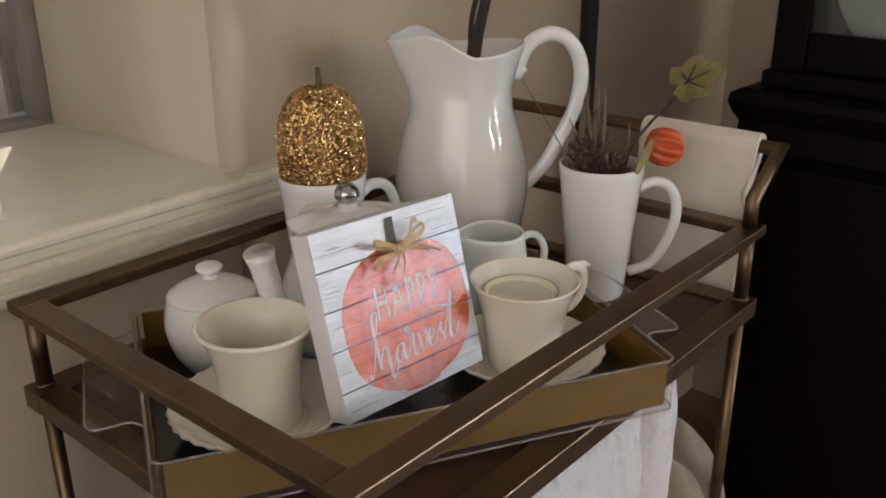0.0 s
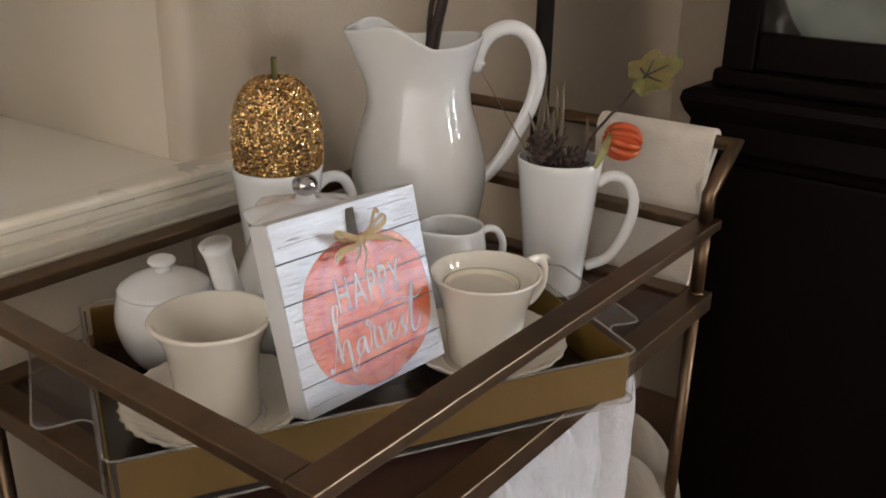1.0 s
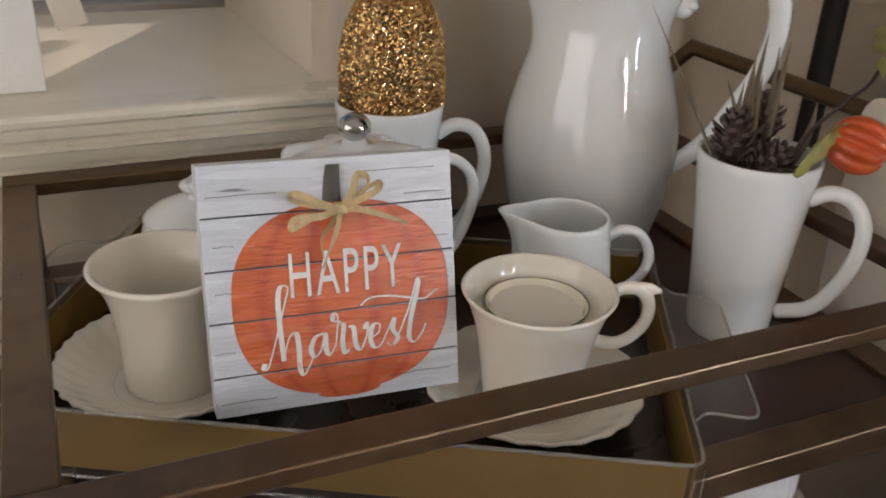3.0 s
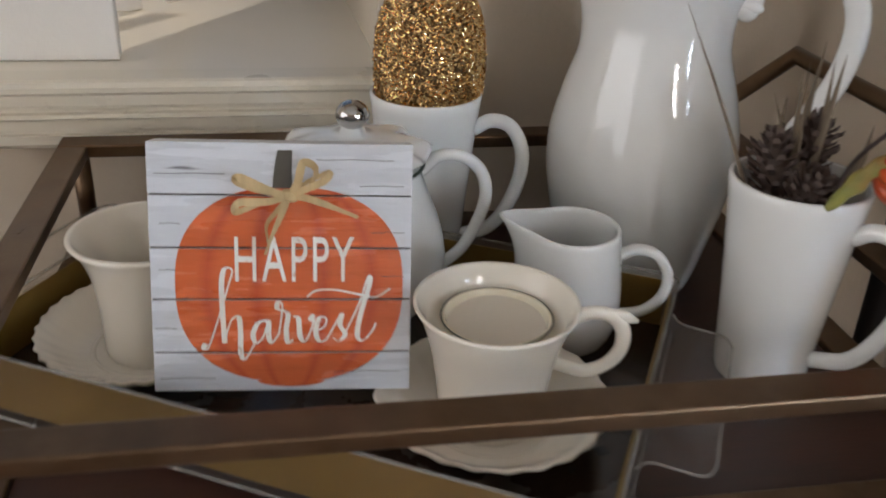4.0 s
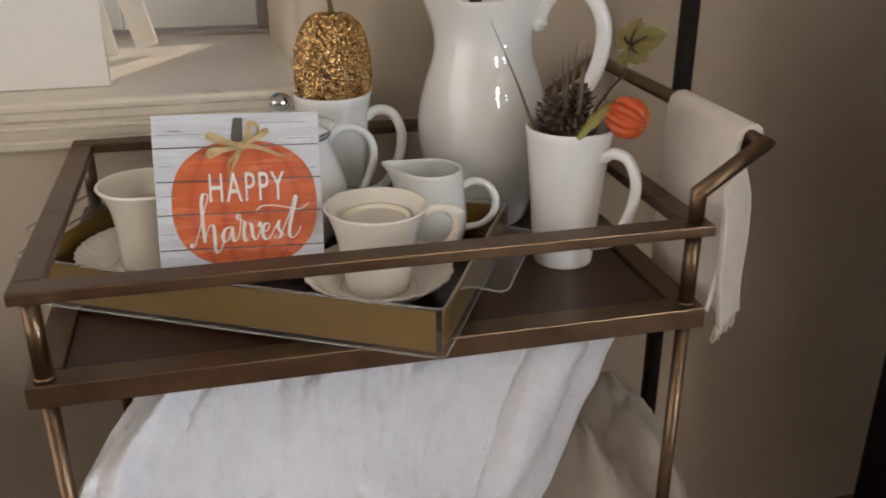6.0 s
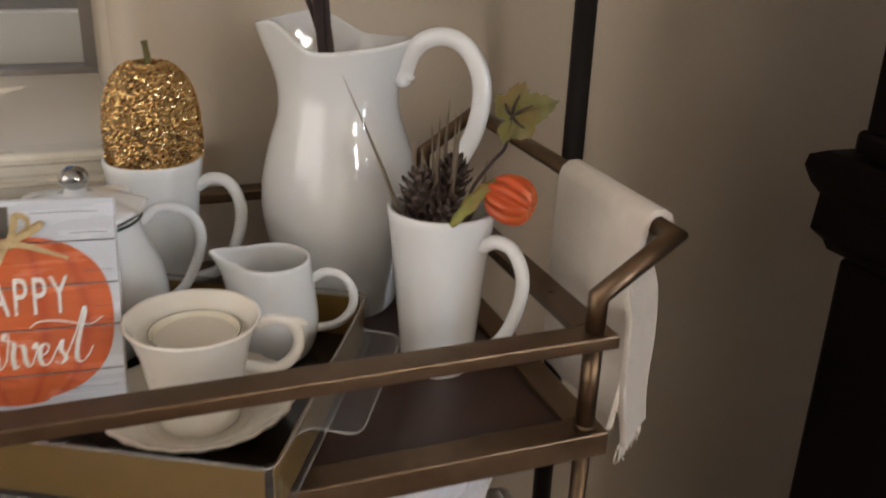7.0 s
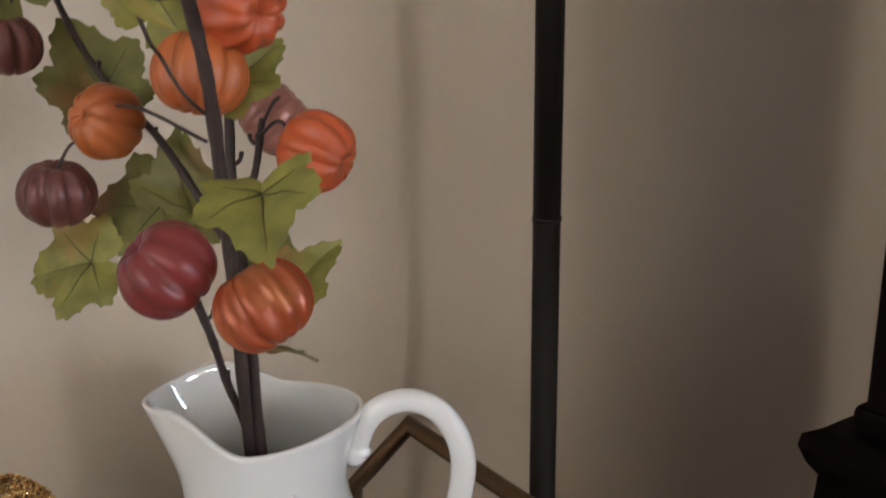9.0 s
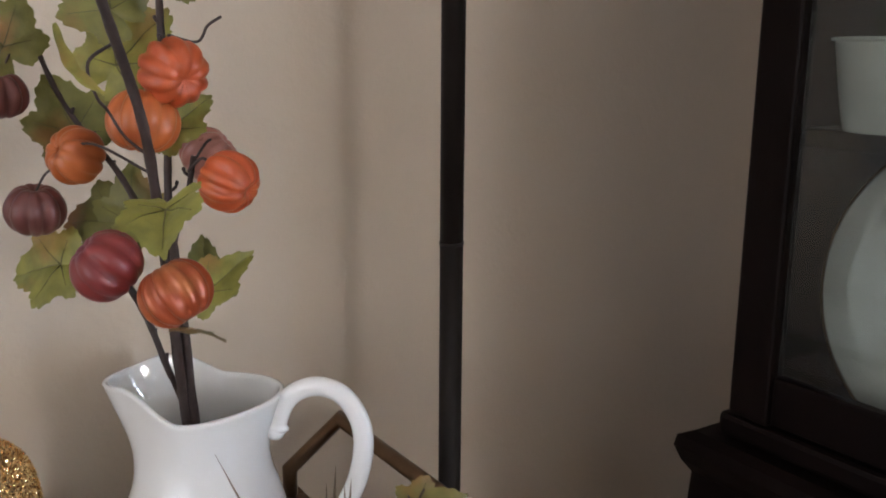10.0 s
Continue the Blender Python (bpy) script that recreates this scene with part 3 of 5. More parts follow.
for k in range(46):
    v = ((k + 0.5) / 46) ** 1.35
    y = 0.044 + 0.128 * v + RND.uniform(-0.001, 0.001) - 0.004 * (1 - v)
    x = HBX + POST_R + 0.0310 + 0.007 * math.sin(v * 7.5 + 1.2) - 0.052 * max(0.0, 1 - v / 0.26) ** 0.8
    z = HBZ - 0.199
    tube(bm, smooth_path([(x, y, z), (x + RND.uniform(-.002, .002), y + RND.uniform(-.002, .002), z - 0.010), (x + RND.uniform(-.003, .003), y + RND.uniform(-.003, .003), z - RND.uniform(.014, .021))], 2), 0.0011, 4)
part("fringe", bm, M_TOWEL, t_ob, "loose frayed fringe")


# throws heaped on the lower shelf
def heap(name, cx, cy, sx, sy, z0, h, material, label, seed, fold, nx=90, ny=60, exp=3.5):
    e = thing(name, pose(cx, cy, z0), label, "blanket")
    bm = bmesh.new()
    rings = []
    for j in range(ny + 1):
        row = []
        for i in range(nx + 1):
            a, b = 2 * i / nx - 1, 2 * j / ny - 1
            e_r = (abs(a) ** exp + abs(b) ** exp)
            hgt = max(0.0, 1 - min(e_r, 1.0)) ** 0.33
            p = Vector((a * 2.2 + seed, b * 1.6, seed * 0.7))
            f = noise.noise(p * 1.3) * 0.16 + fold * math.sin(7.0 * a + 4.0 * b + 3 * noise.noise(p * 0.9)) * 0.05 + noise.noise(p * 4.5) * 0.035 + noise.noise(p * 12) * 0.012
            z = h * hgt * (0.92 + f)
            bulge = 1 + 0.07 * math.sin(hgt * math.pi) + 0.05 * noise.noise(p * 2.0 + Vector((0, 0, 5)))
            row.append(Vector((a * sx * bulge, b * sy * bulge, max(z, 0.0))))
        rings.append(row)
    grid_faces(bm, rings, False)
    part("drape", bm, material, e)
    return e


def plush_throw():
    e = thing("plush_throw", pose(0.075, 0.0, LOW_T), "rumpled white plush throw draped over the lower shelf", "blanket")

    def surface(u, s):
        if s < 0.35:
            y, z, k = 0.275 - 0.20 * (s / 0.35), 0.366, 0.0
        else:
            k = (s - 0.35) / 0.65
            y, z = 0.075 - (0.095 - 0.065 * max(0.0, u)) * math.sin(k * math.pi * 0.5) ** 0.8, 0.366 - 0.30 * k ** 1.25
        edge = max(0.0, abs(u) - 0.80) / 0.20
        x = u * (0.236 if u < 0 else 0.258) * (1 + (0.95 * min(k, 0.33) if u < 0 else -0.55 * k)) - 0.012 * k + (0.028 * (1 - min(1, s * 1.2)) if u < 0 else 0.0) * abs(u)
        z -= 0.11 * edge ** 2.2
        y += 0.05 * edge ** 2.2
        q = Vector((x * 16 + s * 2.5, s * 4.2 - x * 3, 1.3))
        lie = u + 0.30 * s + 0.05 * noise.noise(q * 0.8)
        wr = 0.014 + 0.010 * noise.noise(q * 0.6) + 0.005 * noise.noise(q * 1.5 + Vector((4, 1, 0)))
        # soft slanting folds, closest together along the draped side
        for c0, dep, wid in ((-0.74, 0.012, 0.040), (-0.60, 0.013, 0.045), (-0.45, 0.010, 0.040), (-0.20, 0.004, 0.050), (0.12, 0.004, 0.040), (0.46, 0.006, 0.045)):
            d = (lie - c0 - 0.05 * math.sin(s * 6 + c0 * 9)) / wid
            fade = 0.35 + 0.65 * min(1.0, s * 1.6)
            wr += dep * fade * (0.5 * math.exp(-(d - 2.0) ** 2 * 0.5) - math.exp(-d * d))
        # crumpled nap, strongest where the throw bends over the edge
        crumple = 0.35 + 0.65 * math.exp(-((s - 0.40) / 0.16) ** 2)
        w2 = Vector((x * 55 + noise.noise(q * 2) * 2.0, s * 13 + x * 20, 2.0))
        wr += crumple * 1.5 * (0.0120 * (0.5 - abs(noise.noise(w2 * 0.4))) + 0.0065 * (0.5 - abs(noise.noise(w2 * 0.9 + Vector((3, 0, 0))))) + 0.0020 * noise.noise(w2 * 2.3))
        roll = 0.010 * abs(math.sin((u + 0.64) / 0.18 * math.pi)) ** 0.6 if u < -0.64 else 0.0
        return Vector((x, y - (wr + roll) * (0.4 + 0.6 * k), min(max(z + (wr + roll - 0.012) * (1 - 0.5 * k), 0.002), 0.3725)))

    for name, i0, i1, j0, j1 in (("drape", 34, 142, 44, 130), ("top_layer", 34, 142, 0, 44), ("side_fold", 0, 34, 0, 130), ("side_fold", 142, 162, 0, 130)):
        bm = bmesh.new()
        grid_faces(bm, [[surface(2 * i / 180 - 1, j / 130) for i in range(i0, i1 + 1)] for j in range(j0, j1 + 1)], False)
        part(name, bm, M_THROW, e)
    # the gathered side lies in two soft rolls
    for u, r, dx, dy in ((0.80, 0.029, -0.010, 0.008), (0.98, 0.026, -0.002, 0.040)):
        line = [surface(0.62, j / 40) + Vector(((u - 0.62) * 0.258 + dx - 0.060 * max(0.0, (j / 40 - 0.35) / 0.65), dy, -0.012)) for j in range(4, 41)]
        for _ in range(6):
            line = [line[0]] + [(line[i - 1] + line[i] * 2 + line[i + 1]) / 4 for i in range(1, len(line) - 1)] + [line[-1]]
        line = [Vector((p.x, p.y, max(min(p.z, 0.372 - r), r * 0.8))) for p in line]
        bm = tube(bmesh.new(), line, [r * (1 + 0.10 * noise.noise(Vector((j * 0.22, u * 9, 0)))) for j in range(len(line))], 36)
        for v in bm.verts:
            q = v.co * 34
            v.co += Vector((noise.noise(q), noise.noise(q + Vector((9, 0, 0))), noise.noise(q + Vector((0, 9, 0))))) * 0.0032 + Vector((0, 0, 1)) * 0.0016 * noise.noise(q * 2.6)
            v.co.z = min(v.co.z, 0.3725)
        part("rolled_edge", bm, M_THROW, e)
    return e


plush_throw()
heap("linen_blanket", 0.318, 0.125, 0.118, 0.130, LOW_T + 0.006, 0.245, M_LINEN, "rumpled beige linen blanket spilling over the lower shelf", 8.4, 1.6, exp=2.4)

# ---- serving tray ----
TRAY = pose(-0.0005, 0.1800, SH_T + 0.0005, 0, 0, math.degrees(math.atan2(-0.202, 0.367)))
TL, TW, TH = 0.2095, 0.134, 0.0465
tray = thing("serving_tray", TRAY, "clear acrylic serving tray with gold lined sides and a dark base", "tray")
TT = 0.0042


def ring_wall(bm, L, W, z0, z1, t, r=0.010, seg=5):
    """A rounded rectangular band of thickness t."""
    def outline(l, w, rr):
        o = []
        for sx, sy, a0 in ((1, 1, 0), (-1, 1, 90), (-1, -1, 180), (1, -1, 270)):
            for k in range(seg + 1):
                a = radians(a0 + 90 * k / seg)
                o.append(Vector((sx * (l - rr) + rr * math.cos(a), sy * (w - rr) + rr * math.sin(a), 0)))
        return o
    out, inn = outline(L, W, r), outline(L - t, W - t, max(r - t, 0.002))
    up = lambda ps, z: [p + Vector((0, 0, z)) for p in ps]
    rings = [up(out, z0), up(out, z1), up(inn, z1), up(inn, z0), up(out, z0)]
    grid_faces(bm, rings)
    bmesh.ops.remove_doubles(bm, verts=bm.verts, dist=1e-5)
    return bm


shell = part("acrylic_wall", ring_wall(bmesh.new(), TL, TW, 0.0, TH, TT), M_ACRYL, tray, "clear acrylic side wall", smooth=False)
part("acrylic_base", box_bm((-TL + TT + 0.0003, -TW + TT + 0.0003, 0.0), (TL - TT - 0.0003, TW - TT - 0.0003, 0.0035)), M_ACRYL, tray, smooth=False)
GI = TT + 0.0006
for sy in (-1, 1):
    y = sy * (TW - GI)
    part("gold_liner", box_bm((-TL + 0.010, min(y, y - sy * 0.0012), 0.0042), (TL - 0.010, max(y, y - sy * 0.0012), TH - 0.004)), M_GOLDLINE, tray, "gold card liner", smooth=False)
for sx in (-1, 1):
    x = sx * (TL - GI)
    part("gold_liner", box_bm((min(x, x - sx * 0.0012), -TW + 0.010, 0.0042), (max(x, x - sx * 0.0012), TW - 0.010, TH - 0.004)), M_GOLDLINE, tray, "gold card liner", smooth=False)
part("dark_base", box_bm((-TL + 0.007, -TW + 0.007, 0.004), (TL - 0.007, TW - 0.007, 0.0060)), M_TRAYBASE, tray, "dark brown base sheet", smooth=False)
TRAY_FLOOR = SH_T + 0.0005 + 0.0062
for sx in (-1, 1):
    bm = bmesh.new()
    rows = []
    for k in range(15):
        f = k / 14
        o = 0.0002 + 0.0400 * f
        r = 0.011                                   # rounded outer corners
        cut = r - math.sqrt(max(0.0, r * r - max(0.0, o - (0.0402 - r)) ** 2))
        hw = 0.084 + 0.010 * max(0.0, 1 - o / 0.010) ** 2 - cut
        z = TH - 0.0012 - 0.0030 * f
        rows.append([Vector((sx * (TL + o), -sx * 0.006 + (hw - 0.011) * (i / 6 - 1), z)) for i in range(13)])
    rows.append([p - Vector((0, 0, 0.003)) for p in rows[-1]])
    grid_faces(bm, rows, False)
    lip = part("carry_lip", bm, M_LIP, tray, "clear acrylic carrying lip", smooth=False)
    rim = [r[0] for r in rows[:-1]] + rows[-2][1:-1] + [r[12] for r in reversed(rows[:-1])]
    part("lip_edge", tube(bmesh.new(), rim, 0.0010, 6), M_EDGE, lip, "bright polished acrylic edge")


def corner_outline(l, w, r, z, seg=5):
    o = []
    for sx, sy, a0 in ((1, 1, 0), (-1, 1, 90), (-1, -1, 180), (1, -1, 270)):
        for k in range(seg + 1):
            a = radians(a0 + 90 * k / seg)
            o.append((sx * (l - r) + r * math.cos(a), sy * (w - r) + r * math.sin(a), z))
    return o + o[:1]


part("top_edge", tube(bmesh.new(), corner_outline(TL - TT / 2, TW - TT / 2, 0.009, TH), 0.0011, 6), M_EDGE, tray, "bright polished acrylic edge")
part("foot_edge", tube(bmesh.new(), corner_outline(TL - 0.0006, TW - 0.0006, 0.009, 0.0015), 0.0012, 6), M_EDGE, tray, "bright polished acrylic edge")

# ---- porcelain ----
def handle(bm, pts, w, flat=0.55, seg=12, taper=None):
    path = smooth_path(pts, 8)
    n = len(path)
    rad = [w * (taper(i / (n - 1)) if taper else 1.0) for i in range(n)]
    return tube(bm, path, rad, seg, flat, True, up=(0, 1, 0))


def vessel(outer, t=0.003, floor_t=0.005):
    """Outer (r, z) profile from foot to lip, closed with an inner wall of thickness t."""
    top = outer[-1]
    inner = [(max(r - t, 0.001), z) for r, z in outer if z > outer[0][1] + floor_t]
    prof = [(0.0, outer[0][1] + 0.0015), (outer[0][0] * 0.82, outer[0][1] + 0.0015), (outer[0][0] * 0.86, outer[0][1])] + outer
    prof += [(top[0] - t * 0.25, top[1] + t * 0.33), (top[0] - t * 0.75, top[1] + t * 0.33)]
    prof += list(reversed(inner)) + [(inner[0][0] * 0.8, outer[0][1] + floor_t), (0.0, outer[0][1] + floor_t)]
    return prof


def fine(profile, n=4):
    ps = smooth_path([(r, 0, z) for r, z in profile], n)
    return [(max(p.x, 0.0), p.z) for p in ps]


def latte_mug(m, label):
    e = thing("latte_mug", m, label, "mug", "tall latte mugs")
    out = fine([(0.0285, 0.0), (0.0305, 0.004), (0.0325, 0.03), (0.0360, 0.07), (0.0395, 0.105), (0.0432, 0.138)])
    part("cup", lathe(bmesh.new(), vessel(out, 0.0032, 0.006), 64), M_PORC, e)
    part("handle", handle(bmesh.new(), [(0.0385, 0, 0.113), (0.052, 0, 0.121), (0.067, 0, 0.118), (0.0765, 0, 0.102), (0.0770, 0, 0.081), (0.069, 0, 0.055), (0.055, 0, 0.034), (0.033, 0, 0.024)], 0.0056, 0.95), M_PORC, e)
    return e


dish = thing("serving_dish", pose(0.816, 0.064, 1.1585), "pale glazed serving dish on the hutch shelf", "dish")
part("body", lathe(bmesh.new(), vessel(fine([(0.040, 0.0), (0.043, 0.003), (0.050, 0.04), (0.056, 0.08)]), 0.004, 0.006), 40), M_DISH, dish)
part("rim", lathe(bmesh.new(), [(0.0535, 0.0815), (0.0560, 0.0835), (0.0590, 0.0825), (0.0590, 0.0795), (0.0565, 0.0790)], 40), M_DISH, dish)

latte_mug(sized(pose(0.2928, 0.1488, FLOOR_OF_SHELF, 0, 0, -55.7), 1.033, 1.055), "tall white porcelain latte mug holding pine cones and dried blades")
latte_mug(sized(pose(0.0789, 0.3449, FLOOR_OF_SHELF, 0, 0, -22.1), 1.033, 1.055), "tall white porcelain latte mug holding a gold glitter pumpkin")

# pitcher: local +x towards its handle
def pitcher():
    e = thing("pitcher", sized(pose(0.2460, 0.3006, FLOOR_OF_SHELF, 0, 0, -37.7), 1.038, 0.988), "large white porcelain pitcher with a curled handle and flared spout", "pitcher")
    out = fine([(0.050, 0.0), (0.053, 0.006), (0.058, 0.025), (0.0665, 0.065), (0.0716, 0.100), (0.0706, 0.130), (0.0628, 0.165), (0.0535, 0.195), (0.0500, 0.212), (0.0525, 0.232), (0.0565, 0.248)], 5)
    ztop = 0.248

    def warp(p, a, r, z):
        k = max(0.0, min(1.0, (z - 0.185) / (ztop - 0.185)))
        k2 = k * k * (3 - 2 * k)
        c, s = math.cos(a), math.sin(a)
        spout = max(0.0, -c) ** 5
        back = max(0.0, c) ** 3
        x = p.x - 0.0215 * spout * k2 + 0.010 * back * k2
        y = p.y * (1 + 0.04 * k2)
        lift = (0.0085 * s * s + 0.008 * math.exp(-((c + 0.62) / 0.36) ** 2)) * k2 + 0.0195 * min(1.0, max(0.0, -c) * 1.3) ** 1.1 * k2 + 0.016 * max(0.0, c) ** 2 * k2
        return Vector((x, y, p.z + lift))

    part("body", lathe(bmesh.new(), vessel(out, 0.0038, 0.007), 88, warp=warp), M_PORC, e)
    pts = [(0.0600, 0, 0.2310), (0.0618, 0, 0.2400), (0.0680, 0, 0.2550), (0.0805, 0, 0.2668), (0.0985, 0, 0.2705), (0.1160, 0, 0.2620), (0.1280, 0, 0.2410), (0.1305, 0, 0.2160), (0.1240, 0, 0.1840), (0.1095, 0, 0.1530), (0.096, 0, 0.127), (0.081, 0, 0.109), (0.069, 0, 0.099)]
    tp = lambda t: 0.95 + 0.25 * math.exp(-((t - 0.02) / 0.03) ** 2) - 0.15 * max(0, t - 0.6)
    part("handle", handle(bmesh.new(), pts, 0.0088, 0.75, 14, tp), M_PORC, e)
    bm = bmesh.new()
    bmesh.ops.create_uvsphere(bm, u_segments=16, v_segments=10, radius=0.0084)
    bmesh.ops.translate(bm, vec=(0.0595, 0, 0.2300), verts=bm.verts)
    part("scroll", bm, M_PORC, e)
    return e


pitcher()


def creamer():
    e = thing("creamer", sized(pose(0.1577, 0.189, TRAY_FLOOR, 0, 0, -15.5), 0.981, 0.914), "small white porcelain creamer jug with a loop handle", "creamer")
    out = fine([(0.029, 0.0), (0.033, 0.004), (0.0385, 0.020), (0.0395, 0.040), (0.0374, 0.062), (0.0352, 0.080), (0.0336, 0.095)])

    def warp(p, a, r, z):
        k = max(0.0, min(1.0, (z - 0.055) / 0.04))
        c = math.cos(a)
        sp = max(0.0, -c) ** 7
        return Vector((p.x - 0.0175 * sp * k * k, p.y * (1 - 0.10 * max(0, -c) * k), p.z + 0.006 * max(0.0, -c) ** 4 * k))

    part("body", lathe(bmesh.new(), vessel(out, 0.0030, 0.005), 64, warp=warp), M_PORC, e)
    part("handle", handle(bmesh.new(), [(0.034, 0, 0.074), (0.046, 0, 0.081), (0.060, 0, 0.077), (0.0695, 0, 0.061), (0.068, 0, 0.043), (0.056, 0, 0.029), (0.037, 0, 0.024)], 0.0042, 0.95), M_PORC, e)
    return e


creamer()


def scalloped(bm, R, z_rim, scal, n, seg=120, foot=0.5):
    def warp(p, a, r, z):
        k = max(0.0, (r - 0.6 * R) / (0.4 * R))
        return Vector((p.x * (1 + scal * k * math.cos(n * a)), p.y * (1 + scal * k * math.cos(n * a)), p.z + 0.5 * scal * R * k * math.sin(n * a)))
    prof = [(0, 0.0022), (R * foot * 0.9, 0.0022), (R * foot, 0), (R * foot + 0.004, 0.0004), (R * 0.66, 0.004), (R * 0.85, z_rim * 0.62), (R, z_rim), (R + 0.0006, z_rim + 0.0016), (R - 0.001, z_rim + 0.0026),
            (R * 0.85, z_rim * 0.62 + 0.0032), (R * 0.66, 0.0074), (R * foot, 0.0052), (R * 0.40, 0.0055), (R * 0.36, 0.0045), (0, 0.0045)]
    return lathe(bm, prof, seg, warp=warp)


def saucer(x, y, R, label, scal, n):
    e = thing("saucer", pose(x, y, TRAY_FLOOR, 0, 0, 11), label, "saucer", "saucers under the cups")
    part("dish", scalloped(bmesh.new(), R, 0.0225, scal, n), M_CREAM, e)
    part("well_ring", lathe(bmesh.new(), [(R * 0.505, 0.0050), (R * 0.520, 0.0066), (R * 0.540, 0.0068), (R * 0.560, 0.0058)], 72), M_CREAM, e, "raised ring round the cup's seat")
    return e


saucer(0.0857, 0.0945, 0.0706, "cream porcelain saucer with a softly scalloped edge under a teacup", 0.010, 24)
saucer(-0.1262, 0.2000, 0.0718, "cream porcelain saucer with a finely fluted edge under a teacup", 0.014, 34)
CUP_Z = TRAY_FLOOR + 0.0048


def right_cup():
    e = thing("teacup", sized(pose(0.0853, 0.0962, CUP_Z, 0, 0, -11.6), 0.989, 0.989), "flared cream teacup with a pointed handle on a saucer", "teacup", "teacups on saucers")
    out = fine([(0.029, 0.0), (0.0305, 0.003), (0.0325, 0.014), (0.0345, 0.032), (0.0385, 0.055), (0.0440, 0.073), (0.0490, 0.083)])
    part("bowl", lathe(bmesh.new(), vessel(out, 0.0026, 0.0655), 72), M_CREAM, e)
    part("handle", handle(bmesh.new(), [(0.0450, 0, 0.0745), (0.056, 0, 0.0790), (0.0680, 0, 0.0770), (0.0750, 0, 0.0670), (0.0745, 0, 0.0540), (0.0670, 0, 0.0435), (0.055, 0, 0.0385), (0.040, 0, 0.0420), (0.034, 0, 0.0440)], 0.0046, 0.65), M_CREAM, e)
    part("thumb_tip", tube(bmesh.new(), smooth_path([(0.066, 0, 0.0775), (0.0745, 0, 0.0765), (0.0830, 0, 0.0745)], 4), [0.0052] * 3 + [0.0050, 0.0046, 0.004, 0.003, 0.002, 0.0012], 10, 0.45, up=(0, 1, 0)), M_CREAM, e)
    n = thing("nested_cup", sized(pose(0.0870, 0.1013, CUP_Z + 0.0062), 0.979, 0.979), "small cream cup with a thin dark green rim line", "cup")
    out2 = fine([(0.018, 0.0), (0.020, 0.003), (0.0265, 0.035), (0.0315, 0.058), (0.0335, 0.0645)])
    part("bowl", lathe(bmesh.new(), vessel(out2, 0.0022, 0.057), 64), M_WAX, n)
    part("rim_line", lathe(bmesh.new(), [(0.0332, 0.0650), (0.0336, 0.0652), (0.0340, 0.0649), (0.0340, 0.0645), (0.0337, 0.0643), (0.0334, 0.0646)], 64), M_GREENLINE, n, "thin dark green painted rim line")
    return e


right_cup()


def left_cup():
    e = thing("teacup", sized(pose(-0.1237, 0.2017, CUP_Z, 0, 0, 35), 0.989, 0.989), "large flared cream teacup standing on a fluted saucer", "teacup", "teacups on saucers")
    out = fine([(0.0315, 0.0), (0.0328, 0.003), (0.0328, 0.018), (0.0334, 0.038), (0.0362, 0.060), (0.0412, 0.075), (0.0478, 0.0855)])
    part("bowl", lathe(bmesh.new(), vessel(out, 0.0042, 0.005), 72), M_CREAM, e)
    part("handle", handle(bmesh.new(), [(0.041, 0, 0.068), (0.055, 0, 0.072), (0.066, 0, 0.062), (0.064, 0, 0.045), (0.052, 0, 0.032), (0.036, 0, 0.028)], 0.0055, 0.6), M_CREAM, e)
    return e


left_cup()


def sugar_bowl():
    e = thing("sugar_bowl", sized(pose(-0.0852, 0.3134, TRAY_FLOOR), 1.015, 0.944), "lidded white porcelain sugar bowl with a flat knob", "sugar bowl")
    out = fine([(0.026, 0.0), (0.030, 0.004), (0.0385, 0.020), (0.0430, 0.042), (0.0415, 0.060), (0.0385, 0.071)])
    part("bowl", lathe(bmesh.new(), vessel(out, 0.003, 0.005), 64), M_PORC, e)
    lid = part("lid", lathe(bmesh.new(), [(0, 0.0716), (0.036, 0.0716), (0.0385, 0.0728), (0.0390, 0.0745), (0.0365, 0.0770), (0.028, 0.0830), (0.017, 0.0872), (0.009, 0.0890), (0, 0.0892)], 64), M_PORC, e)
    part("knob", lathe(bmesh.new(), fine([(0.0001, 0.0888), (0.0068, 0.0890), (0.0066, 0.0930), (0.0105, 0.0965), (0.0118, 0.0995), (0.0100, 0.1020), (0.005, 0.1030), (0.0001, 0.1031)], 3), 36), M_PORC, lid)
    return e


sugar_bowl()


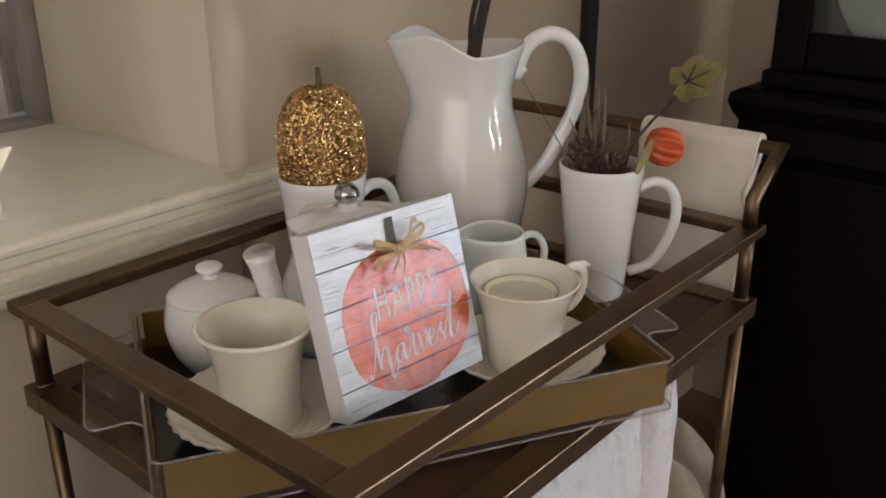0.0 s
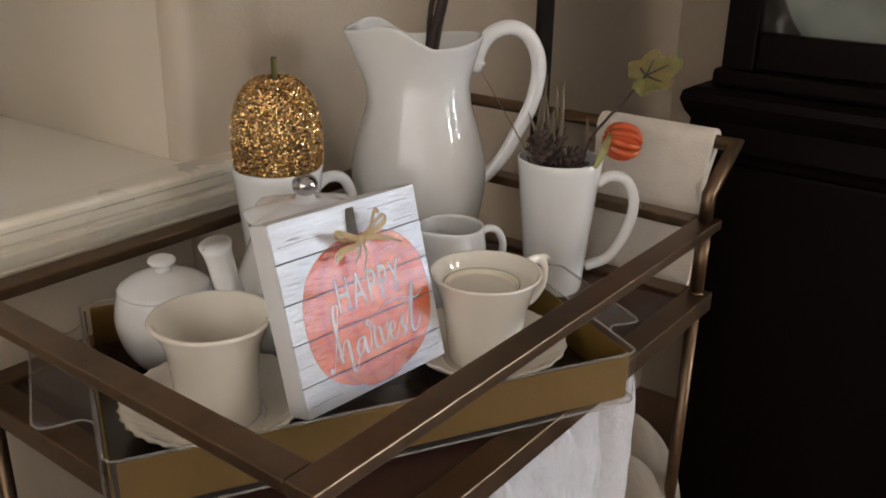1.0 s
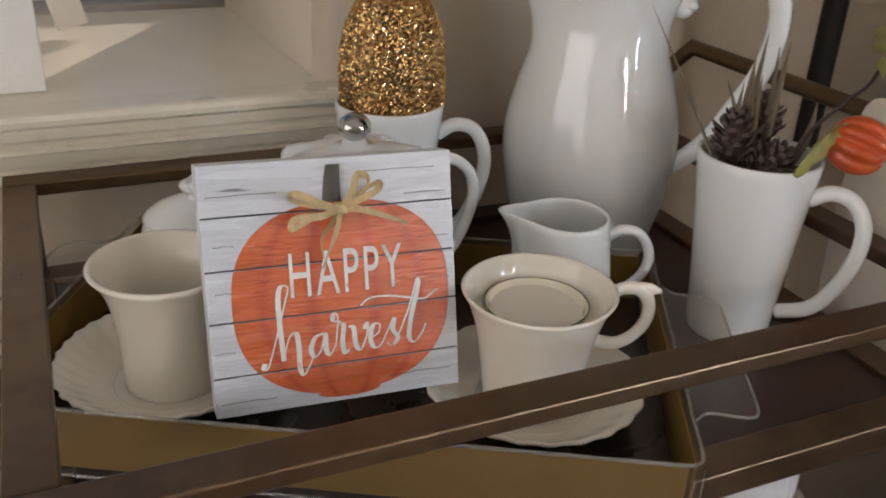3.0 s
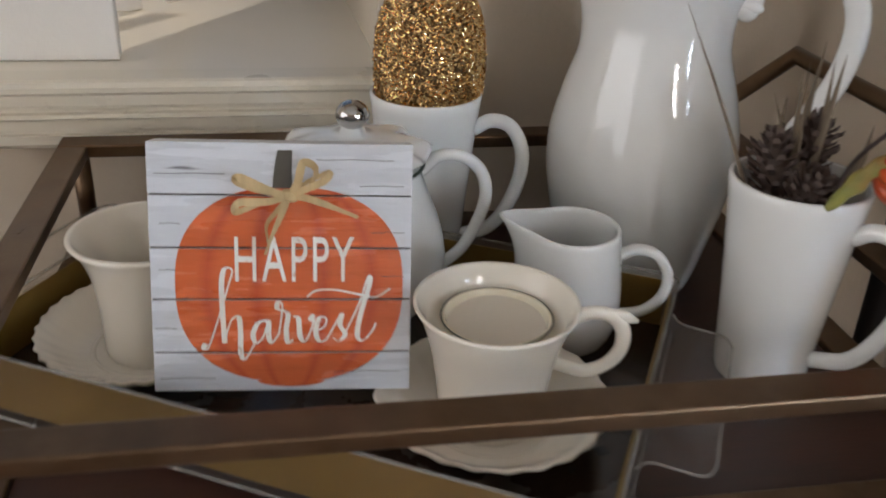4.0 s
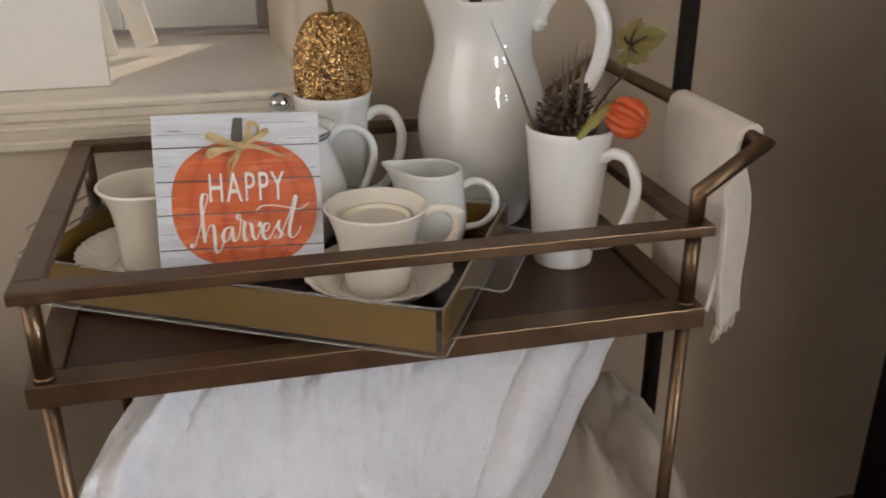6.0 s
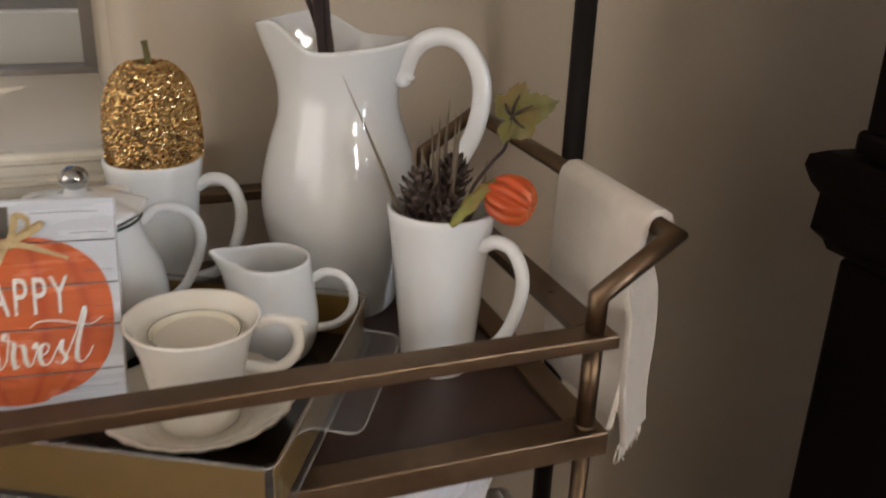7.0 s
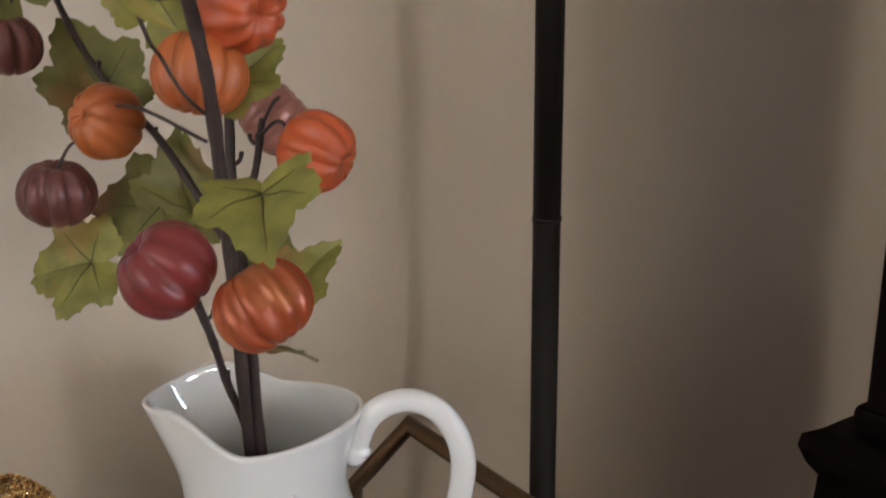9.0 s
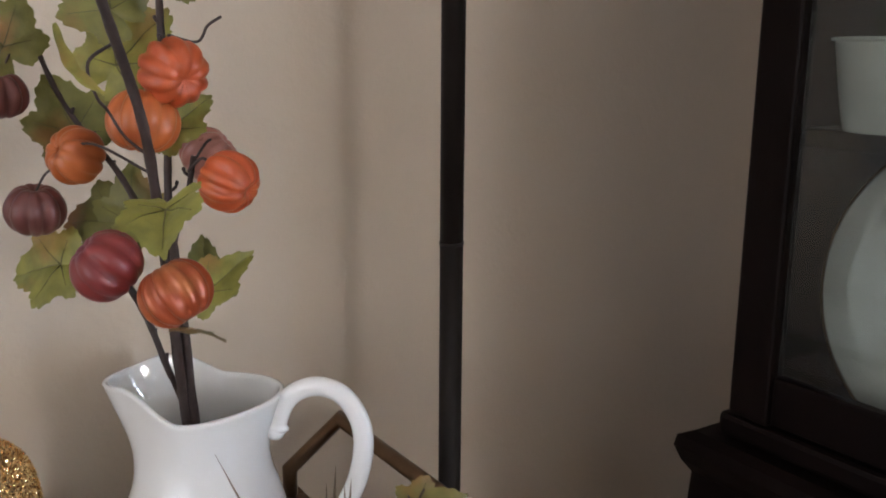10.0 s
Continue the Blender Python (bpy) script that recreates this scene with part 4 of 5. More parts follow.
def teapot():
    e = thing("teapot", sized(pose(0.0135, 0.2388, TRAY_FLOOR, 0, 0, 2.2), 1.025, 0.968), "white porcelain teapot with ruffled lid and chrome ball knob", "teapot")
    out = fine([(0.040, 0.0), (0.044, 0.004), (0.0585, 0.025), (0.0640, 0.048), (0.0600, 0.075), (0.0510, 0.100), (0.0460, 0.117), (0.0470, 0.1235)], 5)
    part("body", lathe(bmesh.new(), vessel(out, 0.0032, 0.005), 72), M_PORC, e)
    part("collar_line", lathe(bmesh.new(), [(0.0462, 0.1242), (0.0482, 0.1240), (0.0486, 0.1228), (0.0476, 0.1220)], 72), M_GREENLINE, e, "dark green painted collar line")

    def ruffle(p, a, r, z):
        k = max(0.0, (r - 0.03) / 0.02)
        return Vector((p.x * (1 + 0.035 * k * math.cos(8 * a)), p.y * (1 + 0.035 * k * math.cos(8 * a)), p.z + 0.0022 * k * math.cos(8 * a)))
    lid = part("lid", lathe(bmesh.new(), [(0, 0.1250), (0.042, 0.1250), (0.0495, 0.1285), (0.0515, 0.1310), (0.0490, 0.1335), (0.040, 0.1375), (0.028, 0.1415), (0.016, 0.1438), (0.009, 0.1445), (0.0075, 0.1490), (0, 0.1492)], 96, warp=ruffle), M_PORC, e)
    bm = bmesh.new()
    bmesh.ops.create_uvsphere(bm, u_segments=36, v_segments=20, radius=0.0112)
    bmesh.ops.scale(bm, vec=(1, 1, 0.92), verts=bm.verts)
    bmesh.ops.translate(bm, vec=(0, 0, 0.1575), verts=bm.verts)
    part("ball_knob", bm, M_CHROME, lid, "polished chrome ball knob")
    # hollow straight spout
    sp = smooth_path([(-0.050, 0, 0.026), (-0.074, 0, 0.050), (-0.089, 0, 0.088), (-0.1005, 0, 0.134)], 7)
    n = len(sp)
    rr = [0.0175 - 0.0068 * min(1, i / (n * 0.6)) for i in range(n)]
    rr[-1], rr[-2] = 0.0128, 0.0116
    bm = bmesh.new()
    tube(bm, sp + [sp[-1], sp[-2], sp[-4]], rr + [rr[-1] - 0.0026, rr[-2] - 0.0026, rr[-4] - 0.003], 22, 1.0, False, up=(0, 1, 0))
    part("spout", bm, M_PORC, e)
    part("handle", handle(bmesh.new(), [(0.046, 0, 0.113), (0.058, 0, 0.124), (0.074, 0, 0.1235), (0.088, 0, 0.112), (0.0930, 0, 0.093), (0.088, 0, 0.071), (0.077, 0, 0.049), (0.060, 0, 0.034)], 0.0046, 0.9), M_PORC, e)
    return e


teapot()
# ---- autumn sign ----
SW = 0.152
PLANKS = (0.0, 0.0245, 0.0579, 0.0895, 0.1212, SW)


def plank_material():
    m = mat("whitewashed_plank", (0.62, 0.64, 0.68), 0.27, var=0.09, scale=40, stretch=(0.25, 1, 2.2), bump=0.0006, bump_scale=220, rough_var=0.10, coat=0.0)
    nt = m.node_tree
    N, L = nt.nodes, nt.links
    b = N["Principled BSDF"]
    src = b.inputs["Base Color"].links[0].from_socket
    tc = N.new("ShaderNodeTexCoord")
    mp = N.new("ShaderNodeMapping")
    mp.inputs["Scale"].default_value = (9, 9, 130)
    L.new(tc.outputs["Object"], mp.inputs[0])
    n = N.new("ShaderNodeTexNoise")
    n.inputs["Scale"].default_value, n.inputs["Detail"].default_value = 1.6, 4
    L.new(mp.outputs[0], n.inputs["Vector"])
    r = N.new("ShaderNodeMapRange")
    r.inputs[1].default_value, r.inputs[2].default_value = 0.665, 0.70
    L.new(n.outputs[0], r.inputs[0])
    mx = N.new("ShaderNodeMix")
    mx.data_type = "RGBA"
    L.new(r.outputs[0], mx.inputs[0])
    L.new(src, mx.inputs[6])
    mx.inputs[7].default_value = (0.22, 0.22, 0.24, 1)
    L.new(mx.outputs[2], b.inputs["Base Color"])
    return m


def print_material():
    """Printed pumpkin: orange bands between curved darker ribs, with faint plank grain."""
    m = mat("pumpkin_print", (0.60, 0.116, 0.028), 0.27, var=0.18, scale=40, stretch=(0.3, 1, 2.5), bump=0.0006, bump_scale=220, rough_var=0.10, coat=0.0)
    nt = m.node_tree
    N, L = nt.nodes, nt.links
    b = N["Principled BSDF"]
    src = b.inputs["Base Color"].links[0].from_socket

    def math_node(op, a, c=None):
        n = N.new("ShaderNodeMath")
        n.operation = op
        for i, v in ((0, a), (1, c)):
            if v is None:
                continue
            if isinstance(v, (int, float)):
                n.inputs[i].default_value = v
            else:
                L.new(v, n.inputs[i])
        return n.outputs[0]

    tc = N.new("ShaderNodeTexCoord")
    sep = N.new("ShaderNodeSeparateXYZ")
    L.new(tc.outputs["Object"], sep.inputs[0])
    zc = math_node("DIVIDE", math_node("SUBTRACT", sep.outputs[2], 0.066), 0.068)
    half = math_node("MULTIPLY", math_node("SQRT", math_node("MAXIMUM", math_node("SUBTRACT", 1.0, math_node("MULTIPLY", zc, zc)), 0.02)), 0.0665)
    u = math_node("DIVIDE", math_node("SUBTRACT", sep.outputs[0], 0.0045), half)
    au = math_node("ABSOLUTE", u)
    rib = math_node("ABSOLUTE", math_node("SUBTRACT", math_node("FRACT", math_node("ADD", math_node("MULTIPLY", au, 2.3), 0.32)), 0.5))
    dark = N.new("ShaderNodeMapRange")
    dark.inputs[1].default_value, dark.inputs[2].default_value = 0.30, 0.5
    dark.inputs[3].default_value, dark.inputs[4].default_value = 0.0, 0.75
    L.new(rib, dark.inputs[0])
    mx = N.new("ShaderNodeMix")
    mx.data_type = "RGBA"
    L.new(dark.outputs[0], mx.inputs[0])
    L.new(src, mx.inputs[6])
    mx.inputs[7].default_value = (0.42, 0.050, 0.018, 1)
    L.new(mx.outputs[2], b.inputs["Base Color"])
    return m


M_PLANK, M_PRINT = plank_material(), print_material()
for m in (M_PLANK, M_PRINT):
    m.node_tree.nodes["Principled BSDF"].inputs["Specular IOR Level"].default_value = 0.9
sign = thing("harvest_sign", pose(-0.0381, 0.1073, 0.7309, -16.1, 0.9, -4.1) @ Matrix.Diagonal((0.980, 1.0, 0.9605, 1.0)), "small wooden sign with a painted orange pumpkin and raffia bow", "sign")
part("block", box_bm((-SW / 2, 0.0016, 0.0), (SW / 2, 0.0225, SW), 0.0008), M_SIGNSIDE, sign, "grey-white wooden block", smooth=False)
part("gap_backing", box_bm((-SW / 2 + 0.0006, 0.0010, 0.0006), (SW / 2 - 0.0006, 0.0014, SW - 0.0006)), M_GAP, sign, "dark plank joints", smooth=False)
for a, b in zip(PLANKS, PLANKS[1:]):
    part("plank", box_bm((-SW / 2, -0.0002, a + (0.0005 if a else 0)), (SW / 2, 0.0009, b - (0.0005 if b < SW else 0)), 0.0003, None, 1), M_PLANK, sign, "whitewashed plank", smooth=False)


def pumpkin_half(z):
    """Half width of the painted pumpkin at height z."""
    t = (z - 0.066) / 0.0605
    if abs(t) >= 1:
        return 0.0
    return 0.0665 * (1 - abs(t) ** 2.5) ** (1 / 2.3)


for a, b in zip(PLANKS, PLANKS[1:]):
    lo, hi = max(a + 0.0006, 0.0062), min(b - 0.0006, 0.1262)
    if hi - lo < 0.001:
        continue
    bm = bmesh.new()
    rows = []
    for k in range(15):
        z = lo + (hi - lo) * k / 14
        h = pumpkin_half(z)
        rows.append([Vector((0.0045 - h + 2 * h * i / 10, -0.00055, z)) for i in range(11)])
    grid_faces(bm, rows, False)
    part("painted_pumpkin", bm, M_PRINT, sign, "printed orange pumpkin", smooth=False)
bm = bmesh.new()
bm.faces.new([bm.verts.new((0.0045 + 0.020 * math.cos(a), -0.0005, 0.0066 + 0.0040 * math.sin(a))) for a in [math.pi * (1 + k / 14) for k in range(15)]])
part("pumpkin_lobe", bm, M_PRINT, sign, "printed orange pumpkin", smooth=False)
bm = bmesh.new()
grid_faces(bm, [[Vector((-0.0040 + 0.0020 * k * k / 25 - 0.0012 * (5 - k) / 5, -0.0007, 0.1255 + 0.0045 * k)), Vector((0.0062 - 0.0010 * k / 5 + 0.0012 * k * k / 25 - 0.0035 * (k == 5) * 0, -0.0007, 0.1255 + 0.0045 * k))] for k in range(6)], False)
part("painted_stem", bm, M_SIGNSTEM, sign, "painted dark grey-brown stem", smooth=False)


def words(text, x0, x1, z0, z1):
    cu = bpy.data.curves.new("letters", "FONT")
    cu.body, cu.resolution_u = text, 4
    cu.space_character, cu.offset = 1.16, 0.003
    tmp = bpy.data.objects.new("letters", cu)
    scene.collection.objects.link(tmp)
    me = bpy.data.meshes.new_from_object(tmp.evaluated_get(bpy.context.evaluated_depsgraph_get()))
    bpy.data.objects.remove(tmp)
    bm = bmesh.new()
    bm.from_mesh(me)
    xs, ys = [v.co.x for v in bm.verts], [v.co.y for v in bm.verts]
    for v in bm.verts:
        v.co = Vector((x0 + (v.co.x - min(xs)) / (max(xs) - min(xs)) * (x1 - x0), -0.00085, z0 + (v.co.y - min(ys)) / (max(ys) - min(ys)) * (z1 - z0)))
    bpy.data.meshes.remove(me)
    return bm


part("capital_lettering", words("HAPPY", -0.0275, 0.0420, 0.0690, 0.0965), M_LETTER, sign, "white capital letters", smooth=False)


def stroke(bm, pts, w0, w1, ox, oz, s):
    """A brush stroke in the sign's plane, thicker where it runs down."""
    path = smooth_path([(ox + x * s, 0, oz + z * s) for x, z in pts], 6)
    left, right = [], []
    n = len(path)
    for i, p in enumerate(path):
        d = (path[min(i + 1, n - 1)] - path[max(i - 1, 0)]).normalized()
        down = max(0.0, -d.z)
        w = w0 + (w1 - w0) * down ** 1.5
        q = Vector((-d.z, 0, d.x)) * w
        left.append(Vector((p.x + q.x, -0.00085 - 0.00001 * (i % 2), p.z + q.z)))
        right.append(Vector((p.x - q.x, -0.00085 - 0.00001 * (i % 2), p.z - q.z)))
    vl, vr = [bm.verts.new(p) for p in left], [bm.verts.new(p) for p in right]
    for i in range(n - 1):
        bm.faces.new((vl[i], vl[i + 1], vr[i + 1], vr[i]))


# the script word, letter by letter: (x, z) in thousandths of a metre from the start of its base line
SCRIPT = {
    "h": [[(-2, 2), (-3, -1), (0, 0), (6, 18), (12, 38), (14, 46), (10, 47), (8, 40), (8, 24), (9, 2)], [(9, 4), (13, 16), (17, 18), (18, 10), (18, -4), (20, -8), (23, -4), (26, 2)]],
    "a": [[(33, 16), (28, 14), (25, 7), (27, 2), (31, 6), (34, 16), (34, 6), (36, 2), (40, 8)]],
    "r": [[(40, 8), (42, 24), (40, 27), (39, 23), (45, 20), (44, 10), (45, 2), (48, 4)]],
    "v": [[(48, 18), (51, 17), (52, 6), (55, 3), (59, 12), (60, 19), (58, 16), (62, 15)]],
    "e": [[(61, 9), (66, 12), (67, 17), (63, 17), (61, 9), (63, 3), (67, 4), (71, 11)]],
    "s": [[(71, 11), (76, 20), (75, 13), (78, 7), (74, 3), (71, 5)]],
    "t": [[(78, 8), (86, 26), (91, 42), (92, 38), (87, 20), (85, 7), (88, 3), (93, 8), (96, 14)], [(56, 30), (62, 34), (74, 34), (88, 31), (96, 30), (104, 35)]],
}
for letter in "harvest":
    bm = bmesh.new()
    for pts in SCRIPT[letter]:
        stroke(bm, pts, 0.00055, 0.00160, -0.0435, 0.0285, 0.00103)
    part("script_letter", bm, M_LETTER, sign, "white brush script letter", smooth=False)


# fine dark cracks along the planks: start, length, height
for x0, ln, z in ((-0.072, 0.040, 0.1335), (0.020, 0.045, 0.1425), (0.045, 0.026, 0.1270), (-0.070, 0.012, 0.1040), (0.052, 0.020, 0.0990), (0.058, 0.014, 0.0720), (-0.071, 0.010, 0.0760), (-0.074, 0.012, 0.0400), (-0.072, 0.032, 0.0085), (0.030, 0.040, 0.0120)):
    bm = bmesh.new()
    stroke(bm, [(k * ln * 1000 / 9, RND.uniform(-0.16, 0.16) + (0.35 if 3 < k < 7 else 0)) for k in range(10)], 0.00020, 0.0003, x0, z, 0.001)
    part("crack", bm, M_GAP, sign, "thin dark crack", smooth=False)


def ribbon(bm, pts, w, twist=0.0):
    path = smooth_path(pts, 7)
    n = len(path)
    va, vb = [], []
    for i, p in enumerate(path):
        d = (path[min(i + 1, n - 1)] - path[max(i - 1, 0)]).normalized()
        q = d.cross(Vector((math.sin(twist * i / n) * 0.8, -1, 0.25))).normalized()
        ww = w * (0.55 + 0.45 * math.sin(math.pi * min(1.0, i / n * 1.2 + 0.1)))
        va.append(bm.verts.new(p + q * ww))
        vb.append(bm.verts.new(p - q * ww))
    for i in range(n - 1):
        bm.faces.new((va[i], va[i + 1], vb[i + 1], vb[i]))


bow = part("raffia_bow", bmesh.new(), M_RAFFIA, sign, "tied natural raffia bow")
K = Vector((0.0047, -0.004, 0.1215))
for name, pts, w in (
        ("bow_loop", [K, K + Vector((-0.012, -0.007, 0.004)), K + Vector((-0.031, -0.009, 0.013)), K + Vector((-0.034, -0.006, 0.010)), K + Vector((-0.022, -0.003, 0.004)), K], 0.0030),
        ("bow_loop", [K, K + Vector((-0.014, -0.008, -0.003)), K + Vector((-0.032, -0.007, -0.004)), K + Vector((-0.035, -0.004, -0.011)), K + Vector((-0.018, -0.002, -0.005)), K], 0.0028),
        ("bow_loop", [K, K + Vector((0.006, -0.009, 0.010)), K + Vector((0.010, -0.014, 0.024)), K + Vector((0.018, -0.011, 0.020)), K + Vector((0.014, -0.004, 0.008)), K], 0.0030),
        ("bow_loop", [K, K + Vector((0.012, -0.008, 0.006)), K + Vector((0.024, -0.010, 0.012)), K + Vector((0.027, -0.006, 0.017)), K + Vector((0.012, -0.003, 0.010)), K], 0.0026),
        ("bow_tail", [K, K + Vector((0.013, -0.006, -0.001)), K + Vector((0.030, -0.007, -0.007)), K + Vector((0.046, -0.004, -0.014))], 0.0026),
        ("bow_tail", [K, K + Vector((-0.004, -0.009, -0.010)), K + Vector((-0.010, -0.010, -0.024)), K + Vector((-0.016, -0.006, -0.040))], 0.0022),
        ("bow_tail", [K, K + Vector((-0.008, -0.005, -0.010)), K + Vector((-0.015, -0.004, -0.020)), K + Vector((-0.014, -0.003, -0.034))], 0.0018)):
    bm = bmesh.new()
    ribbon(bm, [K + (p - K) * 0.86 for p in pts], w * 0.85, 1.6)
    part(name, bm, M_RAFFIA, bow)
part("knot", box_bm(K - Vector((0.0045, 0.0025, 0.0038)), K + Vector((0.0045, 0.0030, 0.0038)), 0.0018), M_RAFFIA, bow)

# ---- glitter pumpkin in its mug ----
gp = thing("glitter_pumpkin", sized(pose(0.0817, 0.3466, 0.8175), 0.964, 1.122), "oblong pumpkin covered in gold tinsel glitter, set in a mug", "pumpkin")


def gp_shape(a, t):
    """Surface point at angle a, from the foot (t = 0) to the crown (t = 1)."""
    ph = math.pi * (t - 0.5)
    c = abs(math.cos(ph)) ** 0.72
    s = math.copysign(abs(math.sin(ph)) ** 0.82, ph)
    r = 0.0425 * c * (1 + 0.025 * math.cos(8 * a)) * (1 - 0.05 * s)
    z = 0.042 + 0.054 * s - 0.006 * max(0, 1 - c * 2.2)
    return Vector((r * math.cos(a), r * math.sin(a), z))


bm = bmesh.new()
grid_faces(bm, [[gp_shape(2 * math.pi * i / 48, 0.002 + 0.996 * k / 28) for i in range(48)] for k in range(29)], True, True, True)
part("core", bm, M_TINSEL_CORE, gp, "gold foam core")
verts, faces = [], []
TIN = random.Random(5)
for k in range(21000):
    a, t = TIN.uniform(0, 2 * math.pi), math.asin(TIN.uniform(-0.55, 1.0)) / math.pi + 0.5
    p = gp_shape(a, t)
    nrm = (gp_shape(a, t) - Vector((0, 0, 0.042))).normalized()
    d = Vector((-math.sin(a), math.cos(a), 0)) * 0.45 + Vector((TIN.gauss(0, 0.5), TIN.gauss(0, 0.5), TIN.gauss(0, 0.5)))
    d = (d - nrm * d.dot(nrm) * 0.55).normalized()
    q = d.cross(nrm + Vector((TIN.gauss(0, 0.5), TIN.gauss(0, 0.5), TIN.gauss(0, 0.5)))).normalized()
    ln, w = TIN.uniform(0.0007, 0.0018), TIN.uniform(0.00026, 0.00050)
    c = p + nrm * TIN.uniform(0.0003, 0.0026)
    i0 = len(verts)
    mid = c + nrm * 0.0006
    verts += [c - d * ln - q * w, c - d * ln + q * w, mid - q * w, mid + q * w, c + d * ln - q * w, c + d * ln + q * w]
    faces += [(i0, i0 + 1, i0 + 3, i0 + 2), (i0 + 2, i0 + 3, i0 + 5, i0 + 4)]
me = bpy.data.meshes.new("tinsel")
me.from_pydata(verts, [], faces)
me.materials.append(M_TINSEL)
tin = new("tinsel", me)
tin.parent = gp
tagged(tin, "shredded gold tinsel", kind="stuff")
part("stem", tube(bmesh.new(), smooth_path([(0, 0, 0.088), (0.001, 0, 0.098), (0.0, -0.001, 0.106), (-0.001, -0.002, 0.113)], 4), [0.0034] * 4 + [0.0030] * 4 + [0.0028] * 4 + [0.0032], 12), M_STEM_GOLD, gp, "olive green stem")


# ---- small pumpkins, leaves, twigs ----
def rib_pumpkin(bm, centre, R, axis, ribs=9, squash=0.80, seg=54, depth=0.20):
    rings = []
    for k in range(25):
        t = math.pi * (k / 24 - 0.5)
        ring = []
        for i in range(seg):
            a = 2 * math.pi * i / seg
            g = 1 - depth * (1 - abs(math.sin(ribs * a / 2)) ** 0.6) * (0.35 + 0.65 * math.cos(t)) * (1 + 0.25 * math.sin(3 * a + R * 900))
            c = math.cos(t) ** 0.8 if math.cos(t) > 0 else 0
            dim = 0.24 * max(0.0, 1 - c * 2.4)
            ring.append(Vector((R * c * g * math.cos(a), R * c * g * math.sin(a), R * squash * math.sin(t) * (1 - dim) * (0.6 + 0.4 * g))))
        rings.append(ring)
    grid_faces(bm, rings, True, True, True)
    m = Matrix.Translation(centre) @ Vector(axis).to_track_quat("Z", "Y").to_matrix().to_4x4()
    bmesh.ops.transform(bm, matrix=m, verts=bm.verts)
    return bm


def leaf_r(th):
    lobes = ((0, 1.0, 0.62), (56, 0.84, 0.56), (-56, 0.84, 0.56), (112, 0.68, 0.58), (-112, 0.68, 0.58))
    r = 0.50
    for c, ln, w in lobes:
        d = abs((th - radians(c) + math.pi) % (2 * math.pi) - math.pi)
        r = max(r, ln * max(0.0, 1 - (d / w) ** 1.15 * 0.34) if d < w * 1.3 else 0)
    r *= 1 - 0.55 * math.exp(-((abs(th) - math.pi) / 0.25) ** 2)
    return r * (1 + 0.030 * math.sin(th * 29) + 0.015 * math.sin(th * 47))


def leaf(name, parent, base, tip_dir, normal, size, material, fold=0.25, curl=0.25, seed=0.0, wide=1.0):
    tip, nor = Vector(tip_dir).normalized(), Vector(normal)
    nor = (nor - tip * nor.dot(tip)).normalized()
    side = nor.cross(tip)
    m = Matrix.Translation(base) @ Matrix((tip, side, nor)).transposed().to_4x4()

    def shape(x, y):
        z = fold * abs(y) - curl * (x * x + 0.6 * y * y) + 0.07 * noise.noise(Vector((x * 3 + seed, y * 3, seed)))
        return Vector((x * size, y * size * wide, z * size))

    bm = bmesh.new()
    rows, n = [], 120
    for k in range(8):
        f = max(k / 7, 0.004)
        rows.append([shape(f * leaf_r(th) * math.cos(th), f * leaf_r(th) * math.sin(th)) for th in [2 * math.pi * i / n - math.pi for i in range(n)]])
    grid_faces(bm, rows)
    bmesh.ops.transform(bm, matrix=m, verts=bm.verts)
    blade = part(name, bm, material, parent, "green and russet fabric leaf")
    bm = bmesh.new()
    for c, ln in ((0, 0.86), (52, 0.66), (-52, 0.66), (108, 0.42), (-108, 0.42)):
        pts = [shape(ln * k / 6 * math.cos(radians(c)), ln * k / 6 * math.sin(radians(c))) + Vector((0, 0, 0.00025)) for k in range(7)]
        tube(bm, pts, [0.0005 * (1 - 0.12 * k) for k in range(7)], 5)
    bmesh.ops.transform(bm, matrix=m, verts=bm.verts)
    part("vein", bm, M_VEIN, blade, "darker leaf veins")
    return blade


RIGHT, UPV, TOCAM = Vector((0.82, -0.57, 0.0)), Vector((-0.12, -0.17, 0.98)), Vector((-0.55, -0.78, 0.28))


def facing(deg, lean=(0, 0)):
    """Tip and normal of a leaf that faces the room, its tip turned deg from the right."""
    a = radians(deg)
    return RIGHT * math.cos(a) + UPV * math.sin(a), TOCAM + RIGHT * lean[0] + UPV * lean[1]


spray = thing("pumpkin_spray", pose(0.006, 0.012, -0.003), "artificial spray of small pumpkins and leaves in the white pitcher", "spray")
STEM1 = smooth_path([(0.243, 0.300, 0.705), (0.232, 0.280, 0.85), (0.218, 0.258, 0.944), (0.199, 0.214, 1.05), (0.184, 0.181, 1.136), (0.169, 0.150, 1.192), (0.143, 0.108, 1.250), (0.118, 0.072, 1.31)], 8)
STEM2 = smooth_path([(0.247, 0.290, 0.705), (0.236, 0.276, 0.85), (0.224, 0.256, 0.944), (0.208, 0.219, 1.05), (0.199, 0.206, 1.12), (0.202, 0.209, 1.18), (0.199, 0.200, 1.24), (0.192, 0.175, 1.31)], 8)
STEM3 = smooth_path([(0.240, 0.284, 0.705), (0.228, 0.272, 0.88), (0.217, 0.259, 0.955), (0.200, 0.240, 1.00), (0.178, 0.200, 1.05), (0.155, 0.155, 1.09)], 8)
STEM4 = smooth_path([(0.250, 0.298, 0.705), (0.240, 0.282, 0.86), (0.226, 0.260, 0.944), (0.213, 0.236, 1.02), (0.206, 0.224, 1.09), (0.212, 0.206, 1.13), (0.216, 0.200, 1.16)], 8)
